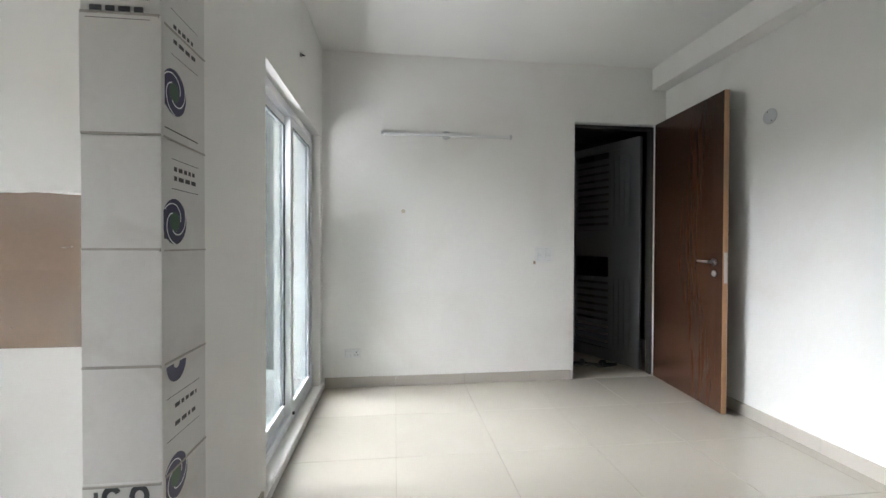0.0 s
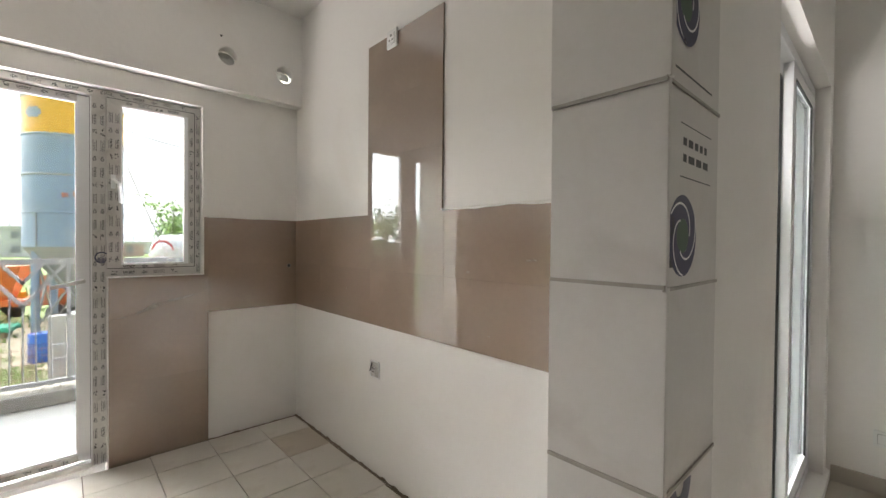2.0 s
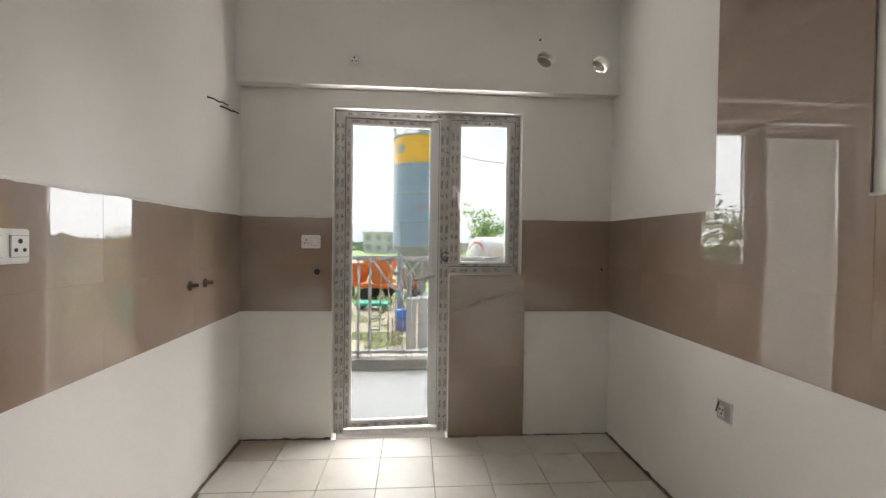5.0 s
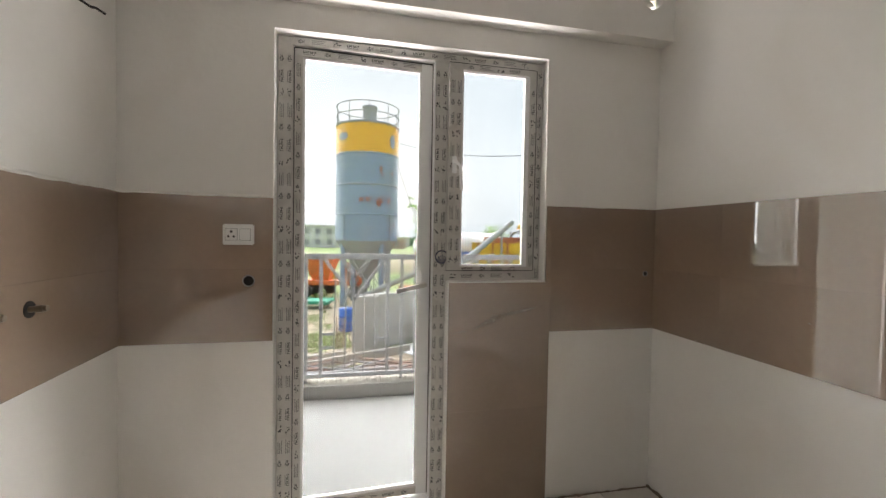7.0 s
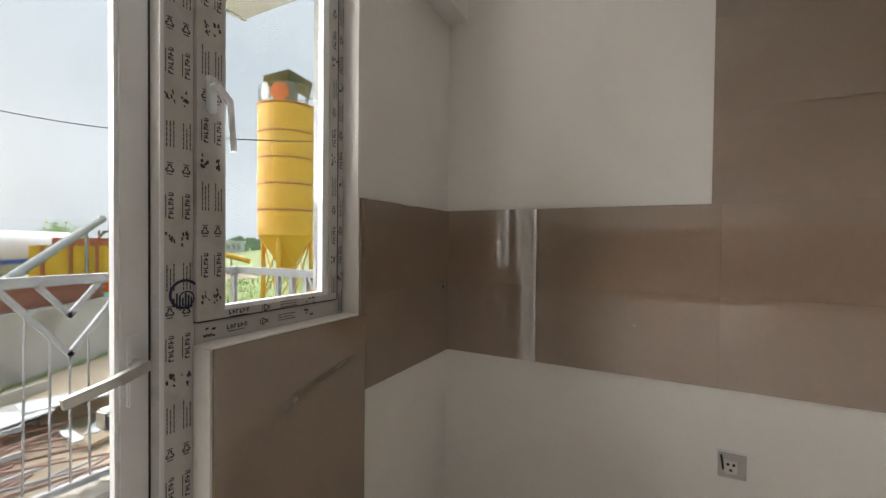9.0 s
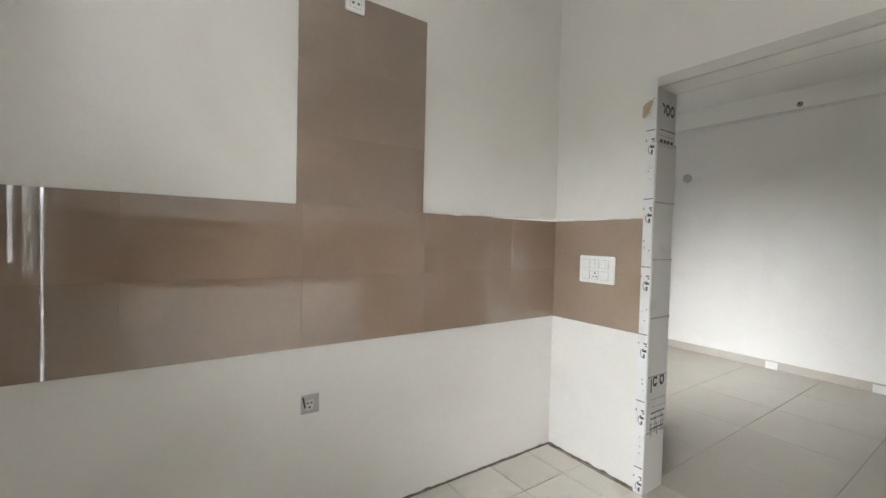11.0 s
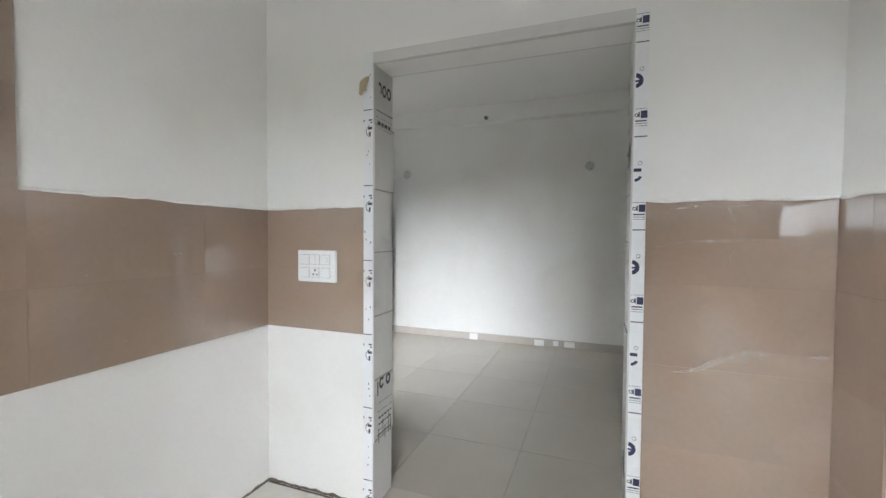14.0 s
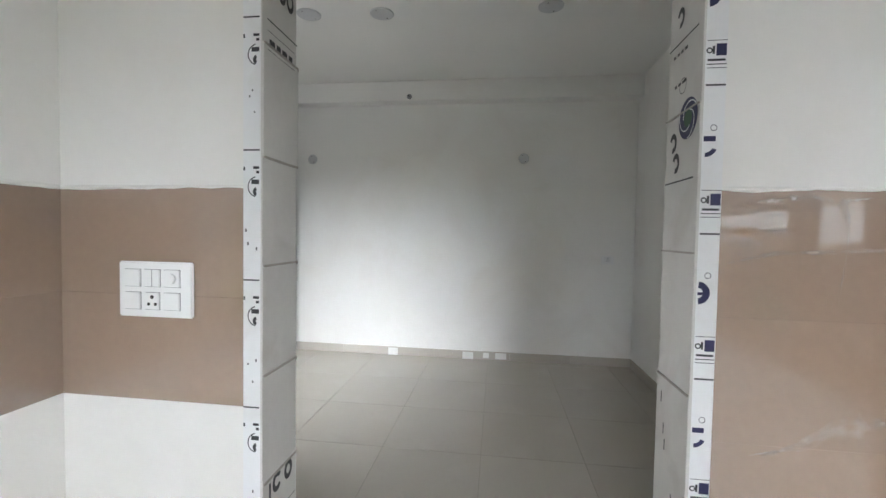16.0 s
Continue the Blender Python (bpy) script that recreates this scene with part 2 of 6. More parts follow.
def glass(name, tint=(1, 1, 1)):
    m = bpy.data.materials.new(name)
    m.use_nodes = True
    n, l = m.node_tree.nodes, m.node_tree.links
    clear = n.new("ShaderNodeBsdfTransparent")
    clear.inputs["Color"].default_value = (*tint, 1)
    gloss = n.new("ShaderNodeBsdfGlossy")
    gloss.inputs["Roughness"].default_value = 0.01
    edge = n.new("ShaderNodeLayerWeight")
    edge.inputs["Blend"].default_value = 0.5
    power = n.new("ShaderNodeMath")
    power.operation = 'POWER'
    power.inputs[1].default_value = 4.0
    l.new(edge.outputs["Facing"], power.inputs[0])
    fres = n.new("ShaderNodeMath")
    fres.operation = 'MULTIPLY_ADD'
    fres.inputs[1].default_value, fres.inputs[2].default_value = 0.25, 0.010
    l.new(power.outputs[0], fres.inputs[0])
    mix = n.new("ShaderNodeMixShader")
    l.new(fres.outputs[0], mix.inputs["Fac"])
    l.new(clear.outputs["BSDF"], mix.inputs[1])
    l.new(gloss.outputs["BSDF"], mix.inputs[2])
    l.new(mix.outputs["Shader"], n["Material Output"].inputs["Surface"])
    return m


GLASS = glass("tinted_window_glass", (0.330, 0.343, 0.346))


def ground_material():
    m = material("grass_and_bare_earth", (0.26, 0.34, 0.12), 0.95, tone=0.3, tone_scale=0.25, grain=0.15, grain_scale=3, bump=0.4,
                 bump_scale=4, stain=(0.38, 0.29, 0.20), stain_scale=0.09, stain_amount=0.95)
    return m


GRASS = ground_material()
EARTH = material("sandy_bare_earth", (0.50, 0.40, 0.29), 0.95, tone=0.2, tone_scale=0.6, grain=0.12, grain_scale=6, bump=0.5, bump_scale=6,
                 stain=(0.12, 0.19, 0.05), stain_scale=0.5, stain_amount=0.8)


# ---- builders ----
def bx(bm, x0, x1, y0, y1, z0, z1, m=None):
    """Adds a box to a bmesh."""
    vs = [bm.verts.new(m @ Vector(c) if m else c) for c in
          ((x0, y0, z0), (x1, y0, z0), (x1, y1, z0), (x0, y1, z0), (x0, y0, z1), (x1, y0, z1), (x1, y1, z1), (x0, y1, z1))]
    for f in ((0, 3, 2, 1), (4, 5, 6, 7), (0, 1, 5, 4), (1, 2, 6, 5), (2, 3, 7, 6), (3, 0, 4, 7)):
        bm.faces.new([vs[i] for i in f])
    return vs


def rod(bm, a, b, r0, r1=None, seg=10, cap=True):
    """Adds a tapered round rod from a to b."""
    a, b = Vector(a), Vector(b)
    r1 = r0 if r1 is None else r1
    q = (b - a).to_track_quat('Z', 'Y')
    rings = []
    for p, r in ((a, r0), (b, r1)):
        rings.append([bm.verts.new(p + q @ Vector((r * math.cos(2 * math.pi * i / seg), r * math.sin(2 * math.pi * i / seg), 0))) for i in range(seg)])
    for i in range(seg):
        j = (i + 1) % seg
        f = bm.faces.new((rings[0][i], rings[0][j], rings[1][j], rings[1][i]))
        f.smooth = seg > 6
    if cap:
        for ring, turn in ((rings[0], -1), (rings[1], 1)):
            bm.faces.new([bm.verts.new(v.co) for v in ring][::turn])


def bar(bm, a, b, w, d):
    """Adds a square bar from a to b."""
    a, b = Vector(a), Vector(b)
    q = (b - a).to_track_quat('Z', 'Y')
    m = Matrix.Translation(a) @ q.to_matrix().to_4x4()
    bx(bm, -w / 2, w / 2, -d / 2, d / 2, 0, (b - a).length, m)


def lathe(bm, profile, seg=32, m=None):
    """Turns (radius, height) rows round z."""
    rings = []
    for r, z in profile:
        ring = []
        for i in range(seg):
            p = Vector((r * math.cos(2 * math.pi * i / seg), r * math.sin(2 * math.pi * i / seg), z))
            ring.append(bm.verts.new(m @ p if m else p))
        rings.append(ring)
    for a, b in zip(rings, rings[1:]):
        for i in range(seg):
            j = (i + 1) % seg
            bm.faces.new((a[i], a[j], b[j], b[i])).smooth = True
    for ring, turn in ((rings[0], -1), (rings[-1], 1)):
        bm.faces.new([bm.verts.new(v.co) for v in ring][::turn])


def slab(bm, loops, place, depth):
    """A flat slab with holes. loops: outline first, then holes, as (u, v); place(u, v, d) gives the point at depth d."""
    for d in (0.0, depth):
        edges = []
        for loop in loops:
            vs = [bm.verts.new(place(u, v, d)) for u, v in loop]
            edges += [bm.edges.new((vs[i], vs[(i + 1) % len(vs)])) for i in range(len(vs))]
        bmesh.ops.triangle_fill(bm, use_beauty=True, use_dissolve=False, edges=edges)
    for loop in loops:
        for i in range(len(loop)):
            (u0, v0), (u1, v1) = loop[i], loop[(i + 1) % len(loop)]
            f = bm.faces.new([bm.verts.new(place(*c)) for c in ((u0, v0, 0), (u1, v1, 0), (u1, v1, depth), (u0, v0, depth))])
            f.smooth = len(loop) > 12
    bmesh.ops.remove_doubles(bm, verts=bm.verts, dist=1e-5)
    bmesh.ops.recalc_face_normals(bm, faces=bm.faces)


def circle(u, v, r, seg=28, rough=0.0):
    return [(u + r * (1 + rough * math.sin(5 * a) * math.cos(3 * a)) * math.cos(a), v + r * (1 + rough * math.cos(4 * a)) * math.sin(a))
            for a in (2 * math.pi * i / seg for i in range(seg))]


def bevel(bm, width, segments=2):
    bmesh.ops.bevel(bm, geom=list(bm.edges), offset=width, segments=segments, affect='EDGES', clamp_overlap=True)


def part(name, bm, mat, parent=None, label=""):
    """Links a bmesh as one mesh object under a thing, a part or a piece of the setting."""
    me = bpy.data.meshes.new(name)
    bm.to_mesh(me)
    bm.free()
    me.materials.append(mat)
    ob = new(name, me)
    if parent:
        ob.parent = parent
    if label:
        ob["label"] = label
    return ob


def shared(name, me, parent, m):
    """A further object on an existing mesh."""
    ob = new(name, me)
    ob.parent = parent
    ob.matrix_basis = m
    return ob


def structure(name, bm, mat, label=""):
    return tagged(part(name, bm, mat), label=label, kind="structure")


def thing(name, at, label, category, group="", turn=0.0, kind=""):
    """An empty at a thing's base, to carry its parts."""
    ob = new(name)
    ob.matrix_basis = pose(*at, 0, 0, turn)
    return tagged(ob, label, category, group, kind)


def boxes(*rows, bevelled=0.0, m=None):
    bm = bmesh.new()
    for r in rows:
        bx(bm, *r, m=m)
    if bevelled:
        bevel(bm, bevelled)
    return bm


# ---- kitchen shell ----
HOLES = [(1.31, 2.447, 0.056), (1.672, 2.427, 0.058)]
bm = bmesh.new()
slab(bm, [[(-0.78, -0.1), (-0.034, -0.1), (-0.034, 2.118), (1.188, 2.118), (1.188, 1.058), (0.716, 1.058), (0.716, -0.1), (1.96, -0.1), (1.96, H), (-0.78, H)],
          *[circle(*h, rough=0.03) for h in HOLES]], lambda u, v, d: (XE - d, u, v), 0.17)
wall_end = structure("wall_kitchen_end", bm, PAINT, "white painted kitchen end wall with a door and window opening")
bm = bmesh.new()
slab(bm, [[(YS - 0.01, 2.232), (YN, 2.232), (YN, H - 0.002), (YS - 0.01, H - 0.002)], *[circle(*h, rough=0.03) for h in HOLES]],
     lambda u, v, d: (XE + 0.085 - d, u, v), 0.0845)
structure("wall_kitchen_beam", bm, PAINT, "white painted beam across the kitchen end wall")
structure("wall_kitchen_north", boxes((XE - 0.17, XL - 0.002, YN, YN + 0.15, -0.1, H)), PAINT, "white painted kitchen wall")
# the south wall stands a little out of square
SM = Matrix.Translation((XE, YS, 0)) @ Matrix.Rotation(math.atan2(0.058, 2.58), 4, 'Z')
structure("wall_kitchen_south", boxes((-0.17, 2.63, -0.15, 0.0, -0.1, H), m=SM), PAINT, "white painted kitchen wall")
bm = bmesh.new()
slab(bm, [[(-3.0, -0.1), (0.066, -0.1), (0.066, 2.084), (1.166, 2.084), (1.166, -0.1), (2.068, -0.1), (2.068, 2.112), (3.5, 2.112), (3.5, -0.1),
           (3.78, -0.1), (3.78, H), (-3.0, H)]], lambda u, v, d: (XL - d, u, v), XL - XK)
structure("wall_opening", bm, PAINT, "white painted wall between kitchen and living room")
structure("ceiling_kitchen", boxes((XE - 0.2, XK, YS - 0.2, YN + 0.15, H, H + 0.12)), CEIL, "white painted kitchen ceiling")

# ---- living room shell ----
bm = bmesh.new()
slab(bm, [[(-0.75, -0.1), (1.586, -0.1), (1.586, 2.392), (2.464, 2.392), (2.464, -0.1), (LX + 0.2, -0.1), (LX + 0.2, H), (-0.75, H)]],
     lambda u, v, d: (u, LY + d, v), 0.14)
structure("wall_living_far", bm, PAINT, "white painted living room wall with a doorway")
structure("wall_living_east", boxes((LX, LX + 0.15, LS - 0.1, LY, -0.1, H)), PAINT, "white painted living room wall")
structure("wall_living_south", boxes((XL, LX, LS - 0.15, LS, -0.1, H)), PAINT, "white painted living room wall")
structure("wall_living_beam", boxes((LX - 0.14, LX, LS, LY, 2.66, H - 0.002)), PAINT, "white painted beam along the living room wall")
structure("ceiling_living", boxes((XK, LX + 0.2, LS - 0.15, LY + 0.14, H, H + 0.12)), CEIL, "white painted living room ceiling")
# the store room behind the far door; its dark wall colour paints in shade
structure("wall_store", boxes((0.9, 1.0, LY + 0.14, 6.4, 0, H), (3.2, 3.3, LY + 0.242, 6.4, 0, H), (0.9, 3.3, 6.4, 6.5, 0, H)), STORE_SHADE, "store room walls, shade put into their dark colour")
# unseen wall, added to keep daylight from leaking into the store room
structure("wall_store_front", boxes((2.6, 3.3, LY + 0.142, LY + 0.24, -0.1, H)), STORE_SHADE, "added dark wall closing a daylight gap of the store room")
structure("ceiling_store", boxes((0.9, 3.3, LY + 0.14, 6.5, H, H + 0.1)), STORE_SHADE, "store room ceiling, shade put into its dark colour")
structure("floor_store", boxes((0.9, 3.3, LY - 0.02, 6.5, -0.1, -0.002)), KTILE_DARK, "dusty store room floor")

# ---- kitchen floor ----
floor_k = structure("floor_kitchen", boxes((XE, XL - 0.03, YS - 0.05, YN, -0.1, -0.012)), MORTAR, "cream ceramic kitchen floor tiles with dirty open edges")
# ---- living floor ----
floor_l = structure("floor_living", boxes((XL - 0.03, LX, LS, LY, -0.1, -0.0035)), JOINT, "glossy ivory vitrified living room floor tiles")

# ---- opening between kitchen and living room: taped marble lining ----
OX0, OX1 = -0.791, -0.606        # kitchen and living faces
OY0, OY1, OZ = 0.070, 1.160, 2.078


def jamb_blocks(name, y_in, y_out_k, y_out_l, label):
    """One side of the lining: kitchen strip, lining and living strip, wrapped in film."""
    root = thing(name, (0, 0, 0), label, "door lining", kind="structure")
    lo, hi = sorted((y_in, y_out_k))
    part("kitchen_strip", boxes((OX0, XK - 0.001, lo, hi, 0.0, OZ + 0.05 if y_in > 0.5 else OZ + 0.03)), FILM_WHITE, root, "white printed film strip")
    lo, hi = sorted((y_in, y_out_l))
    part("living_strip", boxes((XL + 0.001, OX1, lo, hi, 0.0, OZ + 0.06)), LINING, root, "grey printed paper strip")
    return root


jamb_n = jamb_blocks("trim_jamb_north", OY1, 1.209, 1.406, "door lining of marble wrapped in printed protective paper")
jamb_s = jamb_blocks("trim_jamb_south", OY0, 0.024, -0.17, "door lining of marble wrapped in printed protective paper")


def paper_sheets(root, y, sign, cuts):
    """Overlapping sheets of paper taped round a jamb, each lapping over the next."""
    for i, (z0, z1) in enumerate(zip(cuts, cuts[1:])):
        t = 0.0035 + 0.0028 * (i % 2) + 0.0012 * (i % 3)
        bm = bmesh.new()
        lo, hi = sorted((y + sign * 0.006, y - sign * t))
        vs = bx(bm, OX0 + 0.001, OX1 - 0.001 + t, lo, hi, z0 + 0.001, z1 + 0.004)
        bevel(bm, 0.0012, 1)
        part("paper_sheet", bm, LINING, root)


paper_sheets(jamb_n, OY1, 1, [0.0, 0.32, 0.615, 0.912, 1.21, 1.506, 1.80, 2.07])
paper_sheets(jamb_s, OY0, -1, [0.0, 0.40, 0.93, 1.27, 1.62, 2.07])
head = thing("trim_head", (0, 0, 0), "marble door lining across the head of the opening", "door lining", kind="structure")
part("head_strip", boxes((OX0 + 0.001, XK - 0.001, OY0, OY1, OZ, OZ + 0.048)), LINING, head)
part("head_soffit", boxes((XK - 0.001, XL + 0.001, OY0 + 0.001, OY1 - 0.001, OZ, OZ + 0.006)), PAINT, head)
part("head_strip", boxes((XL + 0.001, OX1, OY0, OY1, OZ, OZ + 0.06)), LINING, head)
structure("trim_threshold", boxes((OX0 - 0.01, OX1, OY0 + 0.004, OY1 - 0.004, -0.02, 0.002)), SKIRT, "ivory stone threshold between the two floors")


# flat prints, laid just proud of a face. put(u, v) gives the point.
def quad_print(bm, put, u0, u1, v0, v1):
    bm.faces.new([bm.verts.new(put(*c)) for c in ((u0, v0), (u1, v0), (u1, v1), (u0, v1))])


def arc_print(bm, put, u, v, r0, r1, a0=0.0, a1=360.0, seg=20, squash=1.0):
    pts = [radians(a0 + (a1 - a0) * i / seg) for i in range(seg + 1)]
    for a, b in zip(pts, pts[1:]):
        bm.faces.new([bm.verts.new(put(u + r * squash * math.cos(k), v + r * math.sin(k))) for r, k in ((r0, a), (r1, a), (r1, b), (r0, b))])


def text_bars(bm, put, u0, u1, v, h, rng):
    """Unreadable words as plain bars."""
    u = u0
    while u < u1 - 0.006:
        w = min(rng.uniform(0.012, 0.030), u1 - u)
        quad_print(bm, put, u, u + w, v - h / 2, v + h / 2)
        u += w + 0.008


rng = random.Random(4)
SEAM = material("shadowed_tape_seam", (0.34, 0.315, 0.28), 0.5, tone=0.3, tone_scale=30)
PK = lambda u, v: (OX0 - 0.0012, u, v)          # kitchen strips
PL = lambda u, v: (OX1 + 0.0012, u, v)          # living strips
PN = lambda u, v: (u, OY1 - 0.0095, v)          # inside face, north jamb
PS = lambda u, v: (u, OY0 + 0.0095, v)          # inside face, south jamb


def swirl(put, u, v, r, parent, squash=1.0):
    """A round swirling mark: dark disc, green heart, pale arcs."""
    bm = bmesh.new()
    arc_print(bm, put, u, v, r * 0.42, r, squash=squash, seg=28)
    a = part("print", bm, INK_BLUE, parent, "dark blue round printed mark")
    bm = bmesh.new()
    arc_print(bm, put, u, v, 0.0, r * 0.42, squash=squash, seg=24)
    part("print", bm, INK_GREEN, parent, "dark green heart of a printed mark")
    lift = lambda q, w: tuple(c + d for c, d in zip(put(q, w), LIFT[put]))
    bm = bmesh.new()
    for k in range(3):
        for i in range(12):
            f0, f1 = i / 12, (i + 1) / 12
            ring = []
            for f, s in ((f0, 0), (f0, 1), (f1, 1), (f1, 0)):
                ang = radians(120 * k + 150 * f)
                rad = r * (0.40 + 0.55 * f) + s * r * 0.055
                ring.append(bm.verts.new(lift(u + squash * rad * math.cos(ang), v + rad * math.sin(ang))))
            bm.faces.new(ring)
    part("print", bm, FILM_WHITE, parent, "pale arcs of a printed mark")


LIFT = {PK: (-0.0008, 0, 0), PL: (0.0008, 0, 0), PN: (0, -0.0008, 0), PS: (0, 0.0008, 0)}
# living strip of the north jamb: marks, rules and small print
for z in (1.636, 1.287, 0.591):
    swirl(PL, 1.226, z, 0.062, jamb_n)
bm = bmesh.new()
arc_print(bm, PL, 1.232, 0.903, 0.016, 0.052, 182, 358, 18)
part("print", bm, INK_BLUE, jamb_n, "lower half of a dark printed mark")
bm = bmesh.new()
for z in (2.02, 1.53, 0.40):
    quad_print(bm, PL, 1.175, 1.36, z, z + 0.0035)
for z in (1.855, 1.735, 1.455, 1.375, 0.815, 0.70, 0.35, 0.25):
    quad_print(bm, PL, 1.21 if z > 1.3 else 1.18, 1.36, z, z + 0.0018)
for z in (1.815, 1.775, 1.43, 1.405, 0.785, 0.735, 0.32, 0.285):
    text_bars(bm, PL, 1.222, 1.345, z, 0.012, rng)
for z in (1.66, 1.31):
    quad_print(bm, PL, 1.172, 1.188, z - 0.07, z - 0.055)
    arc_print(bm, PL, 1.176, z - 0.01, 0.006, 0.016, -90, 90, 8)
part("print", bm, INK, jamb_n, "black rules and small print")
# north jamb, inside face
bm = bmesh.new()
quad_print(bm, PN, -0.775, -0.612, 1.868, 1.872)
quad_print(bm, PN, -0.775, -0.625, 1.84, 1.8415)
quad_print(bm, PN, -0.775, -0.625, 1.79, 1.7915)
text_bars(bm, PN, -0.765, -0.64, 1.815, 0.014, rng)
for k, u in enumerate((-0.745, -0.70, -0.655)):
    arc_print(bm, PN, u, 1.975, 0.016, 0.030, 0 if k else -60, 360 if k else 120, 18, 0.7)
for k, u in enumerate((-0.72, -0.655)):
    arc_print(bm, PN, u, 0.585, 0.014, 0.030, 0 if k else 30, 360 if k else 330, 16, 0.8)
quad_print(bm, PN, -0.762, -0.752, 0.53, 0.60)
for z in (0.49, 0.45, 0.36):
    quad_print(bm, PN, -0.76, -0.61, z, z + 0.002)
for z in (0.42, 0.39):
    text_bars(bm, PN, -0.75, -0.62, z, 0.010, rng)
for u, z0, z1 in ((-0.75, 0.30, 0.37), (-0.71, 0.32, 0.40), (-0.69, 0.30, 0.36), (-0.65, 0.31, 0.41), (-0.63, 0.31, 0.38)):
    quad_print(bm, PN, u, u + 0.006, z0, z1)
quad_print(bm, PN, -0.76, -0.62, 0.335, 0.342)
part("print", bm, INK, jamb_n, "bold black printed shapes")
# taped seams between the sheets, their thin shadow put into a darker colour
for z, lean in ((0.315, 0.004), (0.612, -0.003), (0.909, 0.002), (1.207, 0.003), (1.503, -0.002), (1.797, 0.004)):
    bm = bmesh.new()
    bx(bm, OX0 + 0.004, OX1 + 0.003, OY1 - 0.0108, OY1 - 0.006, z + lean, z + lean + 0.006)
    bx(bm, OX1 + 0.0005, OX1 + 0.0032, OY1 - 0.0108, 1.404, z, z + 0.005)
    part("tape_seam", bm, SEAM, jamb_n, "taped seam darkened for its thin shadow")
for z in (0.40, 0.93, 1.27, 1.62):
    bm = bmesh.new()
    bx(bm, OX0 + 0.004, OX1 + 0.003, OY0 + 0.006, OY0 + 0.0106, z, z + 0.0045)
    part("tape_seam", bm, SEAM, jamb_s, "taped seam darkened for its thin shadow")
# kitchen strip of the north jamb: a rule, small print and a crossed circle every 0.345 m
bm = bmesh.new()
for k in range(6):
    z = 0.135 + 0.346 * k
    quad_print(bm, PK, 1.162, 1.208, z, z + 0.004)
    quad_print(bm, PK, 1.163, 1.180, z - 0.048, z - 0.041)
    quad_print(bm, PK, 1.163, 1.172, z - 0.060, z - 0.053)
    quad_print(bm, PK, 1.203, 1.208, z - 0.052, z - 0.042)
    arc_print(bm, PK, 1.168, z - 0.095, 0.025, 0.028, -76, 76, 18)
    quad_print(bm, PK, 1.163, 1.185, z - 0.088, z - 0.076)
    arc_print(bm, PK, 1.168, z - 0.108, 0.004, 0.013, -70, 70, 10)
    for j in range(3):
        u, w = rng.uniform(1.168, 1.2), z + rng.uniform(0.05, 0.16)
        quad_print(bm, PK, u, u + 0.004, w, w + rng.uniform(0.004, 0.009))
part("print", bm, INK, jamb_n, "black printed rules and crossed circles")
# south jamb strips: dark blue bold shapes, boxed marks and rules every 0.341 m
bm, bm2, bm3 = bmesh.new(), bmesh.new(), bmesh.new()
for k in range(6):
    z = 0.293 + 0.341 * k
    if z < 2.05:
        quad_print(bm, PK, 0.025, 0.068, z, z + 0.004)
        quad_print(bm, PK, 0.025, 0.068, z + 0.048, z + 0.050)
        quad_print(bm, PK, 0.025, 0.068, z + 0.040, z + 0.0415)
        quad_print(bm, PK, 0.028, 0.066, z + 0.056, z + 0.061)
        quad_print(bm3, PK, 0.026, 0.048, z + 0.068, z + 0.095)
        quad_print(bm, PK, 0.051, 0.056, z + 0.072, z + 0.090)
        arc_print(bm, PK, 0.0625, z + 0.080, 0.004, 0.007, 0, 360, 12)
        quad_print(bm, PK, 0.025, 0.068, z + 0.102, z + 0.1035)
    if z + 0.2 < 2.06:
        if k % 2:
            quad_print(bm2, PK, 0.042, 0.068, z + 0.215, z + 0.227)
            arc_print(bm2, PK, 0.064, z + 0.205, 0.016, 0.026, 200, 270, 10)
        else:
            arc_print(bm2, PK, 0.068, z + 0.205, 0.012, 0.027, 95, 265, 16)
            quad_print(bm2, PK, 0.046, 0.068, z + 0.200, z + 0.207)
        arc_print(bm, PK, 0.047, z + 0.246, 0.006, 0.0075, 0, 360, 14)
part("print", bm, INK, jamb_s, "black printed rules and rings")
part("print", bm3, INK_BLUE, jamb_s, "dark boxed printed mark")
part("print", bm2, INK_BLUE, jamb_s, "bold dark blue printed shapes")
swirl(PS, -0.735, 1.60, 0.050, jamb_s)
swirl(PS, -0.760, 0.42, 0.050, jamb_s)
bm = bmesh.new()
for u, z in ((-0.655, 1.555), (-0.675, 1.50), (-0.675, 1.87), (-0.66, 0.52)):
    arc_print(bm, PS, u, z, 0.012, 0.026, 20, 290, 14, 0.8)
for z in (1.45, 1.805, 0.30):
    quad_print(bm, PS, -0.775, -0.612, z, z + 0.004)
for z in (1.78, 1.70):
    text_bars(bm, PS, -0.72, -0.64, z, 0.008, rng)
arc_print(bm, PS, -0.70, 1.69, 0.018, 0.020, 0, 360, 16)
for u, z in ((-0.64, 0.86), (-0.66, 0.78), (-0.67, 0.74), (-0.72, 0.62), (-0.75, 0.60), (-0.735, 0.56)):
    quad_print(bm, PS, u, u + 0.006, z, z + 0.03)
part("print", bm, INK, jamb_s, "black printed shapes")
# peeling flap of brown tape at the top of the north strip
bm = bmesh.new()
